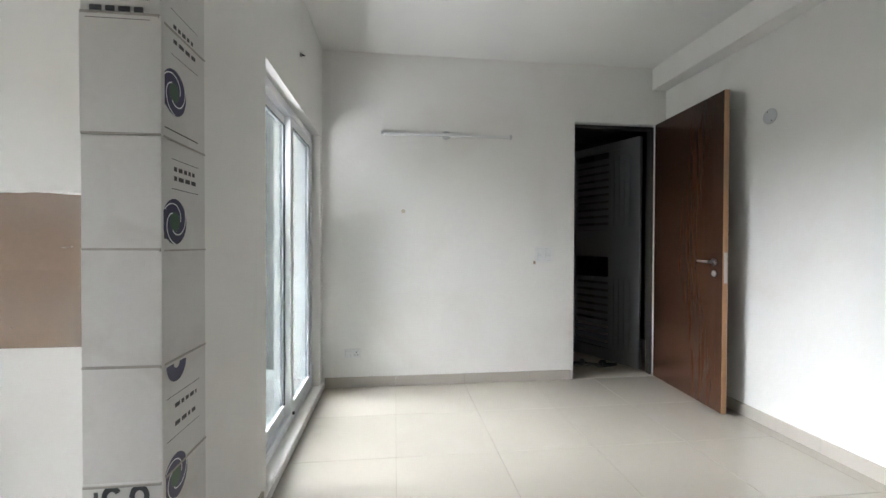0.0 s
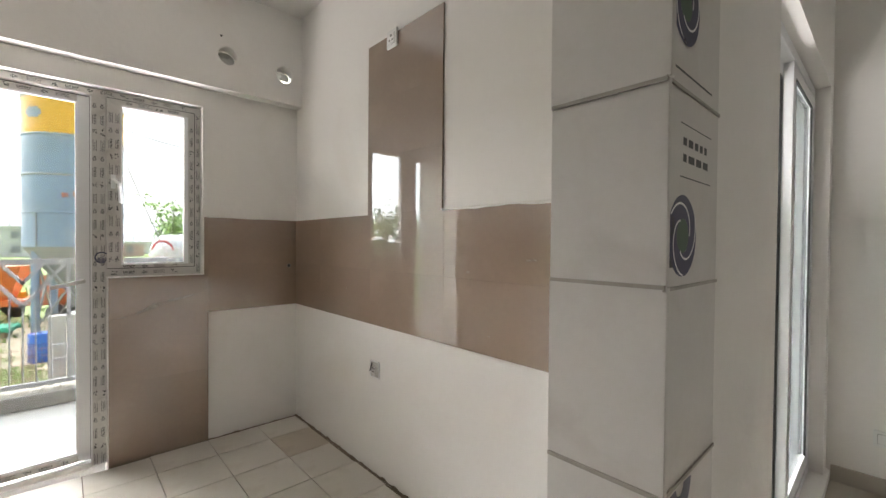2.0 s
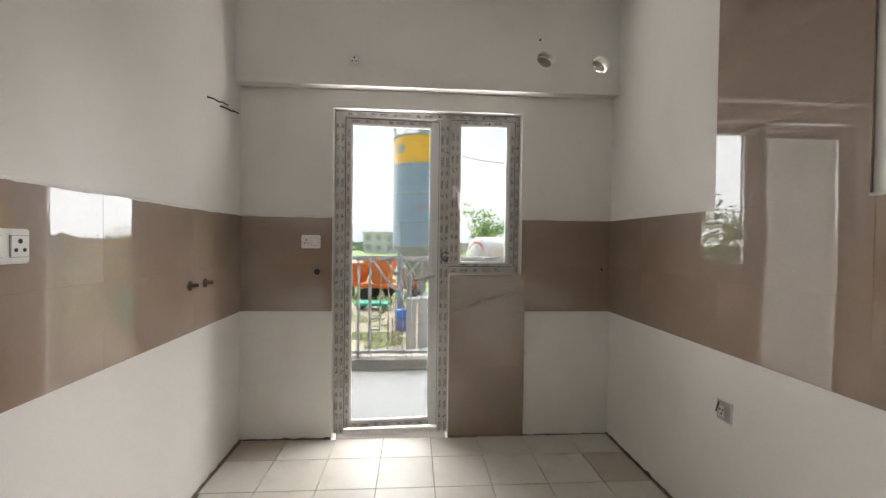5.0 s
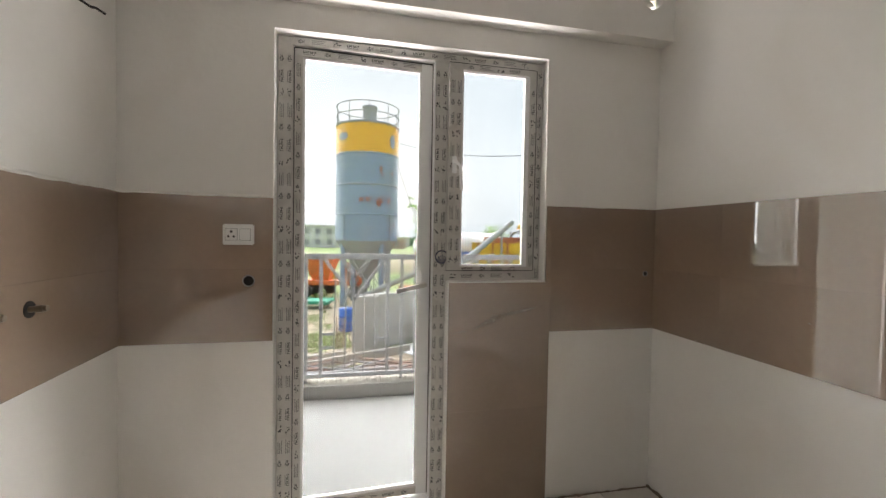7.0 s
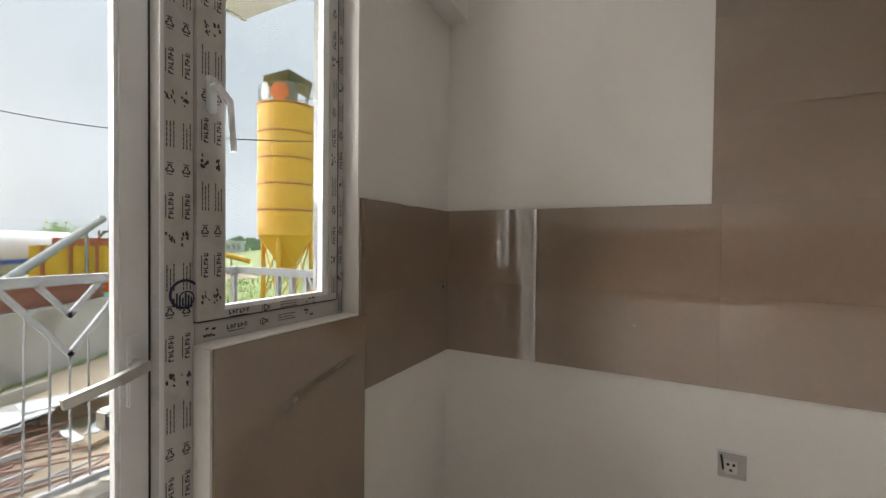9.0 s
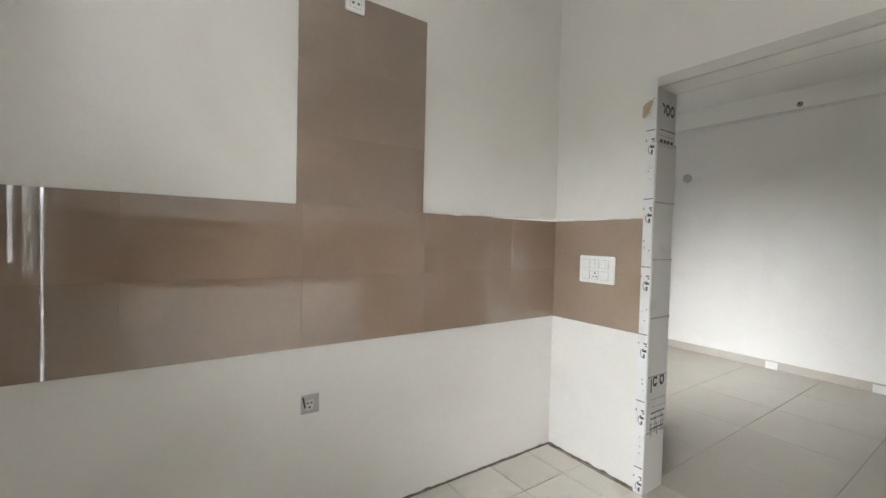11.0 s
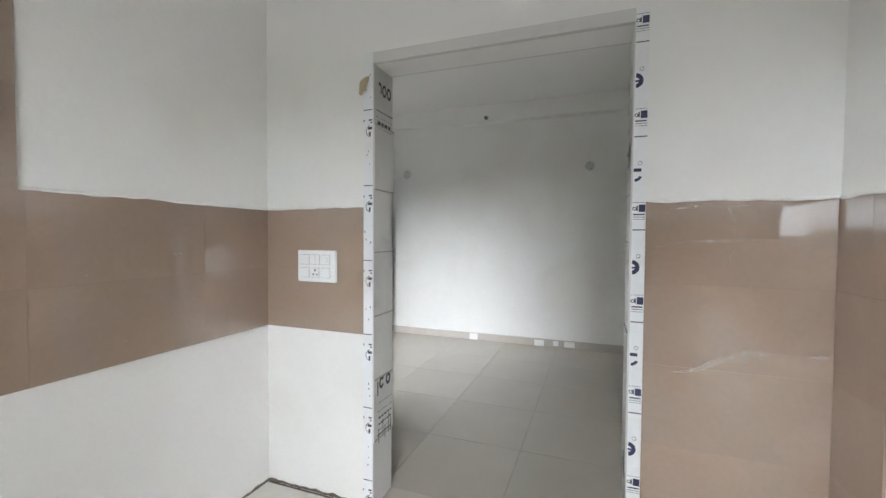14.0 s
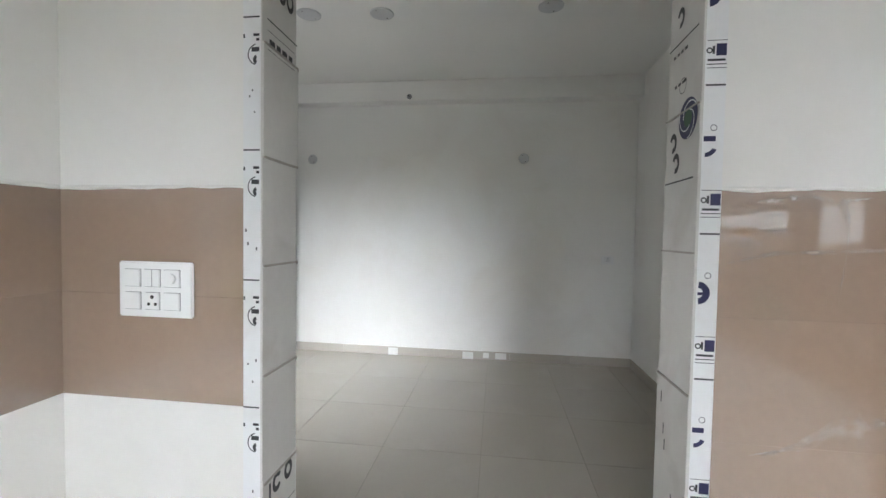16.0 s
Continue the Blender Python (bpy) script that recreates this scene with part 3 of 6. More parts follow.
for i in range(6):
    for s in (0, 1):
        bm.verts.new((OX0 - 0.004 - 0.010 * math.sin(i * 0.7) - 0.004 * s, 1.176 + 0.011 * i, 2.02 - 0.012 * i * 0.4 - s * (0.075 - 0.006 * (i - 3) ** 2)))
bm.verts.ensure_lookup_table()
for i in range(5):
    bm.faces.new([bm.verts[k] for k in (2 * i, 2 * i + 2, 2 * i + 3, 2 * i + 1)])
part("peeling_tape", bm, material("brown_parcel_tape", (0.42, 0.34, 0.22), 0.4, tone=0.15, tone_scale=12), jamb_n, "peeling flap of brown parcel tape")


# ---- kitchen door and window set ----
FX = -3.400                      # room face of the frame


def film_marks(bm, put, length, width, start=0.0, cols=2, seed=0):
    """Small printing repeated along a film-wrapped member: leaf rings, a lettered mark as strokes, specks and fine lines."""
    r = random.Random(seed)
    v, k = start, r.randrange(4)
    while v < length - 0.05:
        kind = k % 4
        for c in range(cols):
            u = width * (c + 0.5) / cols
            if kind == 0:
                for a in (90, 210, 330):
                    arc_print(bm, put, u + 0.0048 * math.cos(radians(a)), v + 0.0052 * math.sin(radians(a)), 0.0016, 0.0048, a - 150, a + 130, 8)
                for e in (-0.011, 0.010):
                    quad_print(bm, put, u - 0.006, u + 0.006, v + e * 1.1, v + e * 1.1 + 0.0022)
            elif kind == 1:
                for j in range(3):
                    uu, vv = u + (j - 1) * 0.0068, v - 0.029
                    while vv < v + 0.024 - 0.008 * (j % 2):
                        w = r.uniform(0.005, 0.012)
                        quad_print(bm, put, uu, uu + 0.0024, vv, vv + w)
                        vv += w + 0.0016
            elif kind == 2:
                for j in range(7):
                    uu, vv = u + r.uniform(-0.011, 0.008), v + r.uniform(-0.016, 0.014)
                    a, w, h = r.uniform(-0.004, 0.004), r.uniform(0.003, 0.006), r.uniform(0.004, 0.010)
                    bm.faces.new([bm.verts.new(put(*q)) for q in ((uu, vv), (uu + w, vv + a), (uu + w * 0.7, vv + h + a), (uu - 0.001, vv + h * 0.8))])
            else:
                for j in range(6):
                    e = v - 0.028 + j * 0.0092
                    quad_print(bm, put, u - 0.003, u + 0.0075, e, e + 0.0028)
                    quad_print(bm, put, u - 0.003 + 0.004 * (j % 3), u + 0.0005 + 0.0035 * (j % 3), e + 0.0028, e + 0.0066)
                    if j % 2:
                        quad_print(bm, put, u - 0.002, u + 0.0065, e + 0.0052, e + 0.0070)
                quad_print(bm, put, u - 0.0085, u - 0.0066, v - 0.026, v + 0.020)
        v += 0.0732
        k += 1


window_set = thing("window_1", (FX, 0, 0), "white framed casement window beside a door, wrapped in printed film", "window", kind="structure")


def member(parent, y0, y1, z0, z1, x0, x1, upright=True, marks=True, name="window_frame", mat=None, seed=0, cols=2):
    bm = boxes((x0, x1, y0, y1, z0, z1), bevelled=0.003)
    ob = part(name, bm, mat or FILM, parent)
    if marks:
        b2 = bmesh.new()
        if upright:
            film_marks(b2, lambda u, v: (x1 + 0.0012, y0 + u, z0 + v), z1 - z0, y1 - y0, 0.04, cols, seed=seed)
        else:
            film_marks(b2, lambda u, v: (x1 + 0.0012, y0 + v, z0 + u), y1 - y0, z1 - z0, 0.03, 1, seed=seed)
        part("film_print", b2, INK, ob, "black printing on the film")
    return ob


member(window_set, -0.031, 0.033, 0.002, 2.115, -0.07, 0.0, seed=1)
member(window_set, 0.033, 1.154, 2.078, 2.115, -0.07, 0.0, upright=False, seed=2, cols=1)
member(window_set, 0.650, 0.716, 0.002, 2.078, -0.07, 0.0, seed=3)
part("rebate_lip", boxes((0.0, 0.004, 0.6465, 0.654, 0.03, 2.07)), UPVC, window_set, "white rebate lip")
member(window_set, 1.154, 1.186, 1.062, 2.115, -0.07, 0.0, seed=4, cols=1)
member(window_set, 0.716, 1.154, 1.062, 1.110, -0.07, 0.0, upright=False, seed=5, cols=1)
part("threshold", boxes((-0.07, -0.004, 0.033, 0.650, -0.006, 0.028)), FILM_WHITE, window_set, "white threshold")
sash = part("sash_frame", boxes((-0.020, 0.006, 0.7185, 0.782, 1.112, 2.076), (-0.020, 0.006, 1.118, 1.150, 1.112, 2.076), (-0.020, 0.006, 0.782, 1.118, 1.112, 1.130),
                                (-0.020, 0.006, 0.782, 1.118, 2.046, 2.076), (-0.062, -0.020, 0.7185, 0.770, 1.112, 2.076), (-0.062, -0.020, 1.138, 1.150, 1.112, 2.076),
                                (-0.062, -0.020, 0.770, 1.138, 1.112, 1.118), (-0.062, -0.020, 0.770, 1.138, 2.066, 2.076)), FILM, window_set, "film-wrapped opening sash")
part("glazing_bead", boxes((-0.018, -0.002, 0.782, 0.790, 1.130, 2.046), (-0.018, 0.001, 1.094, 1.118, 1.130, 2.046), (-0.018, 0.001, 0.790, 1.094, 1.130, 1.140),
                           (-0.018, 0.001, 0.790, 1.094, 2.038, 2.046)), UPVC, sash, "white glazing bead")
part("gasket", boxes((-0.012, 0.0068, 1.1505, 1.1535, 1.112, 2.076), (-0.012, 0.0068, 0.7185, 1.150, 1.1095, 1.1125), (-0.012, 0.0068, 0.7185, 1.150, 2.0755, 2.0785)), RUBBER, sash)
for rows, sd, up in (((0.721, 0.780, 1.112, 2.076), 7, True), ((1.119, 1.149, 1.112, 2.076), 8, True), ((0.79, 1.115, 1.1125, 1.1295), 9, False), ((0.79, 1.115, 2.047, 2.075), 10, False)):
    b2 = bmesh.new()
    if up:
        film_marks(b2, lambda u, v, q=rows: (0.0075, q[0] + u, q[2] + v), rows[3] - rows[2], rows[1] - rows[0], 0.05, 2 if sd == 7 else 1, seed=sd)
    else:
        film_marks(b2, lambda u, v, q=rows: (0.0075, q[0] + v, q[2] + u), rows[1] - rows[0], rows[3] - rows[2], 0.03, 1, seed=sd)
    part("film_print", b2, INK, sash, "black printing on the film")
pane = part("pane", boxes((-0.0195, -0.0185, 0.783, 1.117, 1.131, 2.045)), GLASS, window_set, "clear glass")
pane.visible_shadow = False
bm = boxes((0.0065, 0.018, 0.736, 0.758, 1.565, 1.645), bevelled=0.003)
handle = part("window_handle", bm, UPVC, window_set, "white lever handle")
bm = bmesh.new()
bar(bm, (0.030, 0.748, 1.620), (0.040, 0.772, 1.590), 0.020, 0.013)
bar(bm, (0.040, 0.772, 1.594), (0.044, 0.778, 1.485), 0.018, 0.012)
rod(bm, (0.016, 0.747, 1.62), (0.036, 0.747, 1.62), 0.009)
part("lever", bm, UPVC, handle)
# ink scrawl and lock mark on the mullion
bm = bmesh.new()
MP = lambda u, v: (0.0016, u, v)
arc_print(bm, MP, 0.696, 1.175, 0.026, 0.032, 40, 300, 18)
arc_print(bm, MP, 0.700, 1.165, 0.014, 0.017, -60, 170, 12)
for i in range(7):
    quad_print(bm, MP, 0.672 + 0.006 * i, 0.676 + 0.006 * i, 1.150 - 0.004 * (i % 3), 1.168 + 0.005 * ((i * 2) % 3))
part("film_print", bm, INK_BLUE, window_set, "dark ink scrawl")
# plaster reveal pieces, left and sill
structure("trim_reveal", boxes((XE - 0.16, XE + 0.004, 0.722, 1.188, 1.0585, 1.064)), PAINT, "white plaster window sill")

# the glazed balcony door, a little ajar
door = thing("door_1", (FX - 0.004, 0.036, 0.0), "white glazed balcony door, slightly ajar, film on its frame", "door", turn=3.2, kind="structure")
W = 0.612
member(door, 0.0, 0.034, 0.034, 2.072, -0.022, 0.0, name="stile", seed=11, cols=1)
member(door, 0.034, W - 0.052, 2.036, 2.072, -0.022, 0.0, upright=False, name="rail", seed=12)
part("stile", boxes((-0.022, 0.0, W - 0.052, W, 0.034, 2.072), (-0.06, -0.022, W - 0.034, W, 0.034, 2.072)), UPVC, door, "white door stile")
member(door, 0.034, W - 0.052, 0.034, 0.072, -0.022, 0.0, upright=False, name="rail", seed=13)
part("glazing_bead", boxes((-0.020, -0.004, 0.034, 0.045, 0.072, 2.036), (-0.020, -0.004, W - 0.060, W - 0.052, 0.072, 2.036), (-0.020, -0.004, 0.045, W - 0.060, 0.072, 0.086),
                           (-0.020, -0.004, 0.045, W - 0.060, 2.028, 2.036)), UPVC, door, "white glazing bead")
part("gasket", boxes((-0.05, 0.0012, -0.0015, 0.0015, 0.036, 2.07), (-0.05, 0.0012, W - 0.001, W + 0.0025, 0.036, 2.07), (-0.05, 0.0012, 0.0015, W - 0.001, 2.0705, 2.0735)), RUBBER, door, "black rubber gasket")
p = part("pane", boxes((-0.0215, -0.0205, 0.036, W - 0.053, 0.073, 2.035)), GLASS, door, "clear glass")
p.visible_shadow = False
hd = part("door_handle", boxes((0.0, 0.012, W - 0.044, W - 0.020, 0.96, 1.10), bevelled=0.003), UPVC, door, "white lever handle on a plate")
bm = bmesh.new()
rod(bm, (0.008, W - 0.032, 1.045), (0.05, W - 0.032, 1.045), 0.010)
bar(bm, (0.048, W - 0.028, 1.047), (0.058, W - 0.085, 1.035), 0.013, 0.020)
bar(bm, (0.058, W - 0.083, 1.035), (0.055, W - 0.165, 1.018), 0.011, 0.018)
part("lever", bm, STEEL, hd, "satin lever")
bm = boxes((-0.10, -0.062, W - 0.046, W - 0.018, 0.9, 0.94), bevelled=0.004)
part("latch", bm, STEEL, door)


# ---- sockets, switches and other fittings ----
def plate_thing(name, m, w, h, modules, label, thick=0.012):
    """A wall plate in its own plane: x right, z up, facing -y. modules: (kind, x, z, width, height)."""
    root = thing(name, (0, 0, 0), label, "wall plate")
    root.matrix_basis = m
    part("plate", boxes((-w / 2, w / 2, -thick, 0.0, -h / 2, h / 2), bevelled=0.004), PLASTIC, root)
    for kind, x, z, mw, mh in modules:
        mod = part("switch" if kind in "sd" else "socket" if kind == "p" else "regulator" if kind == "r" else "blank",
                   boxes((x - mw / 2, x + mw / 2, -thick - 0.0035, -thick + 0.002, z - mh / 2, z + mh / 2), bevelled=0.0015), PLASTIC, root)
        # flat grey rim that paints the shaded gap round each module
        edge = boxes((x - mw / 2 - 0.0012, x + mw / 2 + 0.0012, -thick - 0.0006, -thick + 0.001, z - mh / 2 - 0.0012, z + mh / 2 + 0.0012))
        part("shadow_gap", edge, GREY_PRINT_GAP, root)
        if kind == "p":
            bm = bmesh.new()
            s = mh / 0.045
            for px, pz, pr in ((0, 0.011, 0.0054), (-0.0100, -0.008, 0.0045), (0.0100, -0.008, 0.0045)):
                rod(bm, (x + px * s, -thick - 0.0042, z + pz * s), (x + px * s, -thick - 0.003, z + pz * s), pr * s, seg=12)
            part("pin_holes", bm, DARK, mod)
        if kind == "d":
            part("divider", boxes((x - 0.0006, x + 0.0006, -thick - 0.0042, -thick - 0.003, z - mh / 2, z + mh / 2)), GREY_PRINT_GAP, mod)
        if kind == "r":
            bm = bmesh.new()
            rod(bm, (x, -thick - 0.010, z), (x, -thick - 0.003, z), mw * 0.3, seg=20)
            part("knob", bm, PLASTIC, mod)
    return root


def on_wall(x, y, z, facing):
    """A pose on a wall that faces '+x', '-x', '+y' or '-y'."""
    return pose(x, y, z, 0, 0, {"-y": 0, "+x": 90, "+y": 180, "-x": -90}[facing])


plate_thing("socket_plate", on_wall(XE + 0.0125, -0.164, 1.264, "+x"), 0.118, 0.084, [("p", -0.026, 0, 0.044, 0.046), ("s", 0.026, 0, 0.040, 0.046)],
            "white plastic socket and switch on brown tiles")
plate_thing("socket_plate", on_wall(XE + 0.0855, 0.107, 2.385, "+x"), 0.086, 0.078, [("p", 0, 0, 0.05, 0.05)], "white plastic socket high on the beam", 0.006)
plate_thing("socket_plate", on_wall(-2.137, YN - 0.0125, 2.315, "-y"), 0.088, 0.092, [("p", 0, 0, 0.05, 0.055)], "white plastic socket near the top of the tall tile panel")
plate_thing("switch_plate", on_wall(XK - 0.0125, 1.474, 1.139, "-x"), 0.226, 0.155,
            [("s", -0.066, 0.032, 0.046, 0.047), ("d", -0.006, 0.032, 0.046, 0.047), ("r", 0.054, 0.032, 0.046, 0.047), ("s", -0.066, -0.032, 0.046, 0.047),
             ("p", -0.006, -0.032, 0.042, 0.047), ("s", 0.054, -0.032, 0.046, 0.047)], "white plastic six-module switch plate on brown tiles")
for px in (1.70, 1.555):
    pl = plate_thing("socket_plate", SM @ pose(px, 0.0125, 1.248, 0, 0, 180), 0.128, 0.092, [("p", -0.026 if px > 1.6 else 0.03, 0, 0.05, 0.055), ("s", 0.038 if px > 1.6 else -0.034, 0, 0.032, 0.055)],
                     "white plastic socket and switch on brown tiles")
    tagged(pl, group="sockets on the south dado")
plate_thing("socket_plate", on_wall(-0.367, LY, 0.288, "-y"), 0.145, 0.083, [("s", -0.034, 0, 0.044, 0.05), ("p", 0.034, 0, 0.044, 0.05)], "white plastic socket plate above the skirting")
sw = plate_thing("switch_plate", on_wall(1.33, LY, 1.136, "-y"), 0.168, 0.142, [("s", -0.04, 0.03, 0.044, 0.048), ("r", 0.03, 0.03, 0.044, 0.048), ("s", -0.04, -0.03, 0.044, 0.048), ("s", 0.03, -0.03, 0.044, 0.048)],
                 "white plastic switch plate beside the doorway")
part("stain", boxes((-0.10, -0.08, -0.003, -0.001, -0.085, -0.055)), WOOD, sw, "brown glue stain")
plate_thing("socket_plate", on_wall(LX, -0.575, 1.075, "-x"), 0.12, 0.085, [("p", 0, 0, 0.05, 0.05)], "white plastic socket on the living room wall", 0.008)

# open metal box with a loose socket in the low white wall
BOX_SOCKET = material("grey_white_bakelite", (0.60, 0.59, 0.56), 0.4, tone=0.08, tone_scale=30)
ob = thing("junction_box", (-2.301, YN, 0.576), "open metal junction box with a loose grey socket", "junction box")
part("rim", boxes((-0.043, 0.043, -0.006, -0.0005, -0.045, -0.041), (-0.043, 0.043, -0.006, -0.0005, 0.041, 0.045), (-0.043, -0.039, -0.006, -0.0005, -0.041, 0.041), (0.039, 0.043, -0.006, -0.0005, -0.041, 0.041)), FILM_WHITE, ob)
part("back_plate", boxes((-0.039, 0.039, -0.002, -0.0005, -0.041, 0.041)), material("box_interior", (0.45, 0.435, 0.41), 0.6, tone=0.2, tone_scale=30), ob)
part("socket", boxes((-0.022, 0.014, -0.012, -0.002, -0.026, 0.020), bevelled=0.003), BOX_SOCKET, ob, "grey loose socket")
bm = bmesh.new()
for px, pz in ((-0.012, 0.006), (0.004, 0.006), (-0.004, -0.012)):
    rod(bm, (px, -0.0135, pz), (px, -0.0118, pz), 0.0045)
part("pin_holes", bm, DARK, ob)
bm = bmesh.new()
rod(bm, (-0.03, -0.003, 0.03), (-0.025, -0.02, -0.01), 0.003)
part("screw", bm, DARK, ob)


TAP_METAL = material("dull_threaded_metal", (0.20, 0.165, 0.125), 0.45, 0.6, tone=0.3, tone_scale=60)


def pipe_outlet(name, m, r, label, depth=0.012):
    """A dark round outlet with a thin rim, lying in a wall that faces -y."""
    root = thing(name, (0, 0, 0), label, "pipe outlet")
    root.matrix_basis = m
    bm = bmesh.new()
    lathe(bm, [(r, -0.002), (r * 1.12, 0.003), (r * 0.95, 0.004), (r * 0.85, -0.001)], 24, Matrix.Rotation(radians(90), 4, 'X'))
    part("rim", bm, TARP, root)
    # black disc on the face, painted shade in place of a recess
    bm = bmesh.new()
    rod(bm, (0, -0.0006, 0), (0, -0.0022, 0), r * 0.88, seg=20)
    part("bore", bm, DARK, root)
    return root


pipe_outlet("drain_outlet", on_wall(XE + 0.0112, -0.127, 1.074, "+x"), 0.022, "dark round drain outlet in brown tiles")
pipe_outlet("drain_outlet", on_wall(XE + 0.0112, 1.734, 1.101, "+x"), 0.012, "small dark pipe hole in brown tiles")
for px in (0.632, 0.481):
    tap = thing("tap_stub", (0, 0, 0), "bare metal water pipe stub in a dark hole", "pipe stub", "water pipe stubs")
    tap.matrix_basis = SM @ pose(px, 0.011, 1.047, 0, 0, 180)
    bm = bmesh.new()
    rod(bm, (0, 0.004, 0), (0, -0.044, 0.004), 0.0085, seg=14)
    rod(bm, (0, -0.020, 0.0018), (0, -0.036, 0.0034), 0.0105, seg=14)
    part("pipe", bm, TAP_METAL, tap, "dull brown-grey pipe end")
    bm = bmesh.new()
    rod(bm, (0.002, 0.001, 0), (0.002, -0.0015, 0), 0.024, seg=16)
    part("hole", bm, DARK, tap)
for px, pz, dx in ((0.44, 2.0, 0.085), (0.29, 2.0, 0.075)):
    w = thing("wire_stub", (0, 0, 0), "short bent black cable end from the wall", "cable", "cable ends")
    w.matrix_basis = SM @ pose(px, 0.0, pz)
    bm = bmesh.new()
    pts = [(0, 0, 0.012), (-0.012, 0.03, 0.006), (-0.03, 0.05, -0.004), (-0.05, 0.055, 0.003), (-dx, 0.07, -0.002)]
    for a, b in zip(pts, pts[1:]):
        rod(bm, a, b, 0.0042, seg=8)
    part("cable", bm, DARK, w)


def ceiling_rose(m, r, label, name="cover_plate"):
    root = thing(name, (0, 0, 0), label, "cover plate", "round cover plates")
    root.matrix_basis = m
    bm = bmesh.new()
    lathe(bm, [(r, 0.0), (r, 0.004), (r * 0.93, 0.0065)], 32)
    part("disc", bm, GREYISH, root)
    for s in (-1, 1):
        bm = bmesh.new()
        rod(bm, (s * r * 0.62, 0.3 * r * s, 0.006), (s * r * 0.62, 0.3 * r * s, 0.008), 0.004, seg=10)
        part("screw", bm, DARK, root)


GREYISH = material("grey_white_plastic", (0.52, 0.52, 0.53), 0.4, tone=0.05)
for x, y in ((1.08, 1.375), (1.095, 0.203), (1.04, 1.90)):
    ceiling_rose(pose(x, y, H, 180, 0, 0), 0.085, "round grey-white cover plate on the ceiling")
for y, z in ((2.54, 2.097), (0.274, 2.093)):
    ceiling_rose(pose(LX, y, z, 0, -90, 0), 0.052, "round grey-white cover plate on the wall")
# hook points
for name, m in (("ceiling_hook", pose(LX - 0.14, 1.445, 2.70, 0, -90, 0)), ("wall_hook", pose(XL, 2.79, 2.447, 0, 90, 0))):
    root = thing(name, (0, 0, 0), "dark conduit end with a small hook", "hook")
    root.matrix_basis = m
    bm = bmesh.new()
    lathe(bm, [(0.026 if "ceil" in name else 0.012, 0.0), (0.024 if "ceil" in name else 0.011, 0.012)], 20)
    part("conduit", bm, TARP, root)
    bm = bmesh.new()
    rod(bm, (0, 0, 0.010), (0.004, 0.004, 0.03), 0.005)
    part("hook", bm, DARK, root)
# the two round holes are stopped with plaster, the second one not quite
def hole_stop(y, z, r, tilt, lean, mat, label, seed):
    q = random.Random(seed)
    root = thing("hole_plug", (XE + 0.012, y, z), label, "plug", "hole plugs")
    bm = bmesh.new()
    centre = bm.verts.new((0.012, 0, 0))
    rings = []
    for k, f in enumerate((0.35, 0.7, 1.0)):
        rings.append([bm.verts.new((q.uniform(-0.008, 0.008) + tilt * f * math.sin(a) + lean * f * math.cos(a), r * f * math.cos(a), r * f * math.sin(a))) for a in (2 * math.pi * i / 26 for i in range(26))])
    for i in range(26):
        j = (i + 1) % 26
        bm.faces.new((centre, rings[0][i], rings[0][j])).smooth = True
        for a, b in zip(rings, rings[1:]):
            bm.faces.new((a[i], b[i], b[j], a[j])).smooth = True
    part("plaster", bm, mat, root)


hole_stop(*HOLES[0][:2], 0.0545, -0.030, 0.010, FILM, "rough grey mortar stopping a round hole", 61)
hole_stop(HOLES[1][0] + 0.004, HOLES[1][1] + 0.010, 0.0475, -0.045, 0.012, PAINT, "white plaster nearly stopping a round hole", 62)
# small nail above the exhaust hole
nail = thing("nail", (XE + 0.085, 1.27, 2.56), "small dark nail hole in the beam", "nail")
bm = bmesh.new()
rod(bm, (0, 0, 0), (0.008, 0, 0), 0.006)
part("nail_head", bm, DARK, nail)

# tube-light batten
bat = thing("tube_light", (0.446, LY, 2.176), "thin white tube-light batten fixed along the wall", "light fitting")
part("batten", boxes((-0.555, 0.555, -0.030, -0.002, -0.012, 0.014), bevelled=0.004), PLASTIC, bat)
for s in (-1, 1):
    part("end_cap", boxes((s * 0.563 - 0.01, s * 0.563 + 0.01, -0.034, -0.001, -0.018, 0.018), bevelled=0.004), GREYISH, bat, "grey end cap")
bm = bmesh.new()
lathe(bm, [(0.038, 0.0), (0.038, 0.005), (0.034, 0.007)], 24, Matrix.Translation((-0.01, -0.0005, 0)) @ Matrix.Rotation(radians(90), 4, 'X'))
part("rose", bm, GREYISH, bat, "grey round rose behind the batten")
mark = thing("wall_mark", (0.064, LY, 1.512), "small beige filler spot on the wall", "mark")
bm = bmesh.new()
rod(bm, (0, 0, 0), (0, -0.0015, 0), 0.018, seg=14)
part("spot", bm, material("beige_filler", (0.60, 0.55, 0.46), 0.8, tone=0.2, tone_scale=30), mark)

# ---- living room far door ----
fr = thing("door_2", (0, 0, 0), "open dark walnut door on white jambs beside the wall", "door", kind="structure")
part("door_frame", boxes((1.588, 1.612, LY + 0.002, LY + 0.12, 0, 2.39)), PAINT, fr, "white painted jamb")
part("door_frame", boxes((2.412, 2.462, LY - 0.004, LY + 0.12, 0, 2.39)), PAINT, fr, "white painted jamb")
part("door_frame", boxes((1.612, 2.412, LY - 0.004, LY + 0.12, 2.345, 2.39)), PAINT, fr, "white painted head")
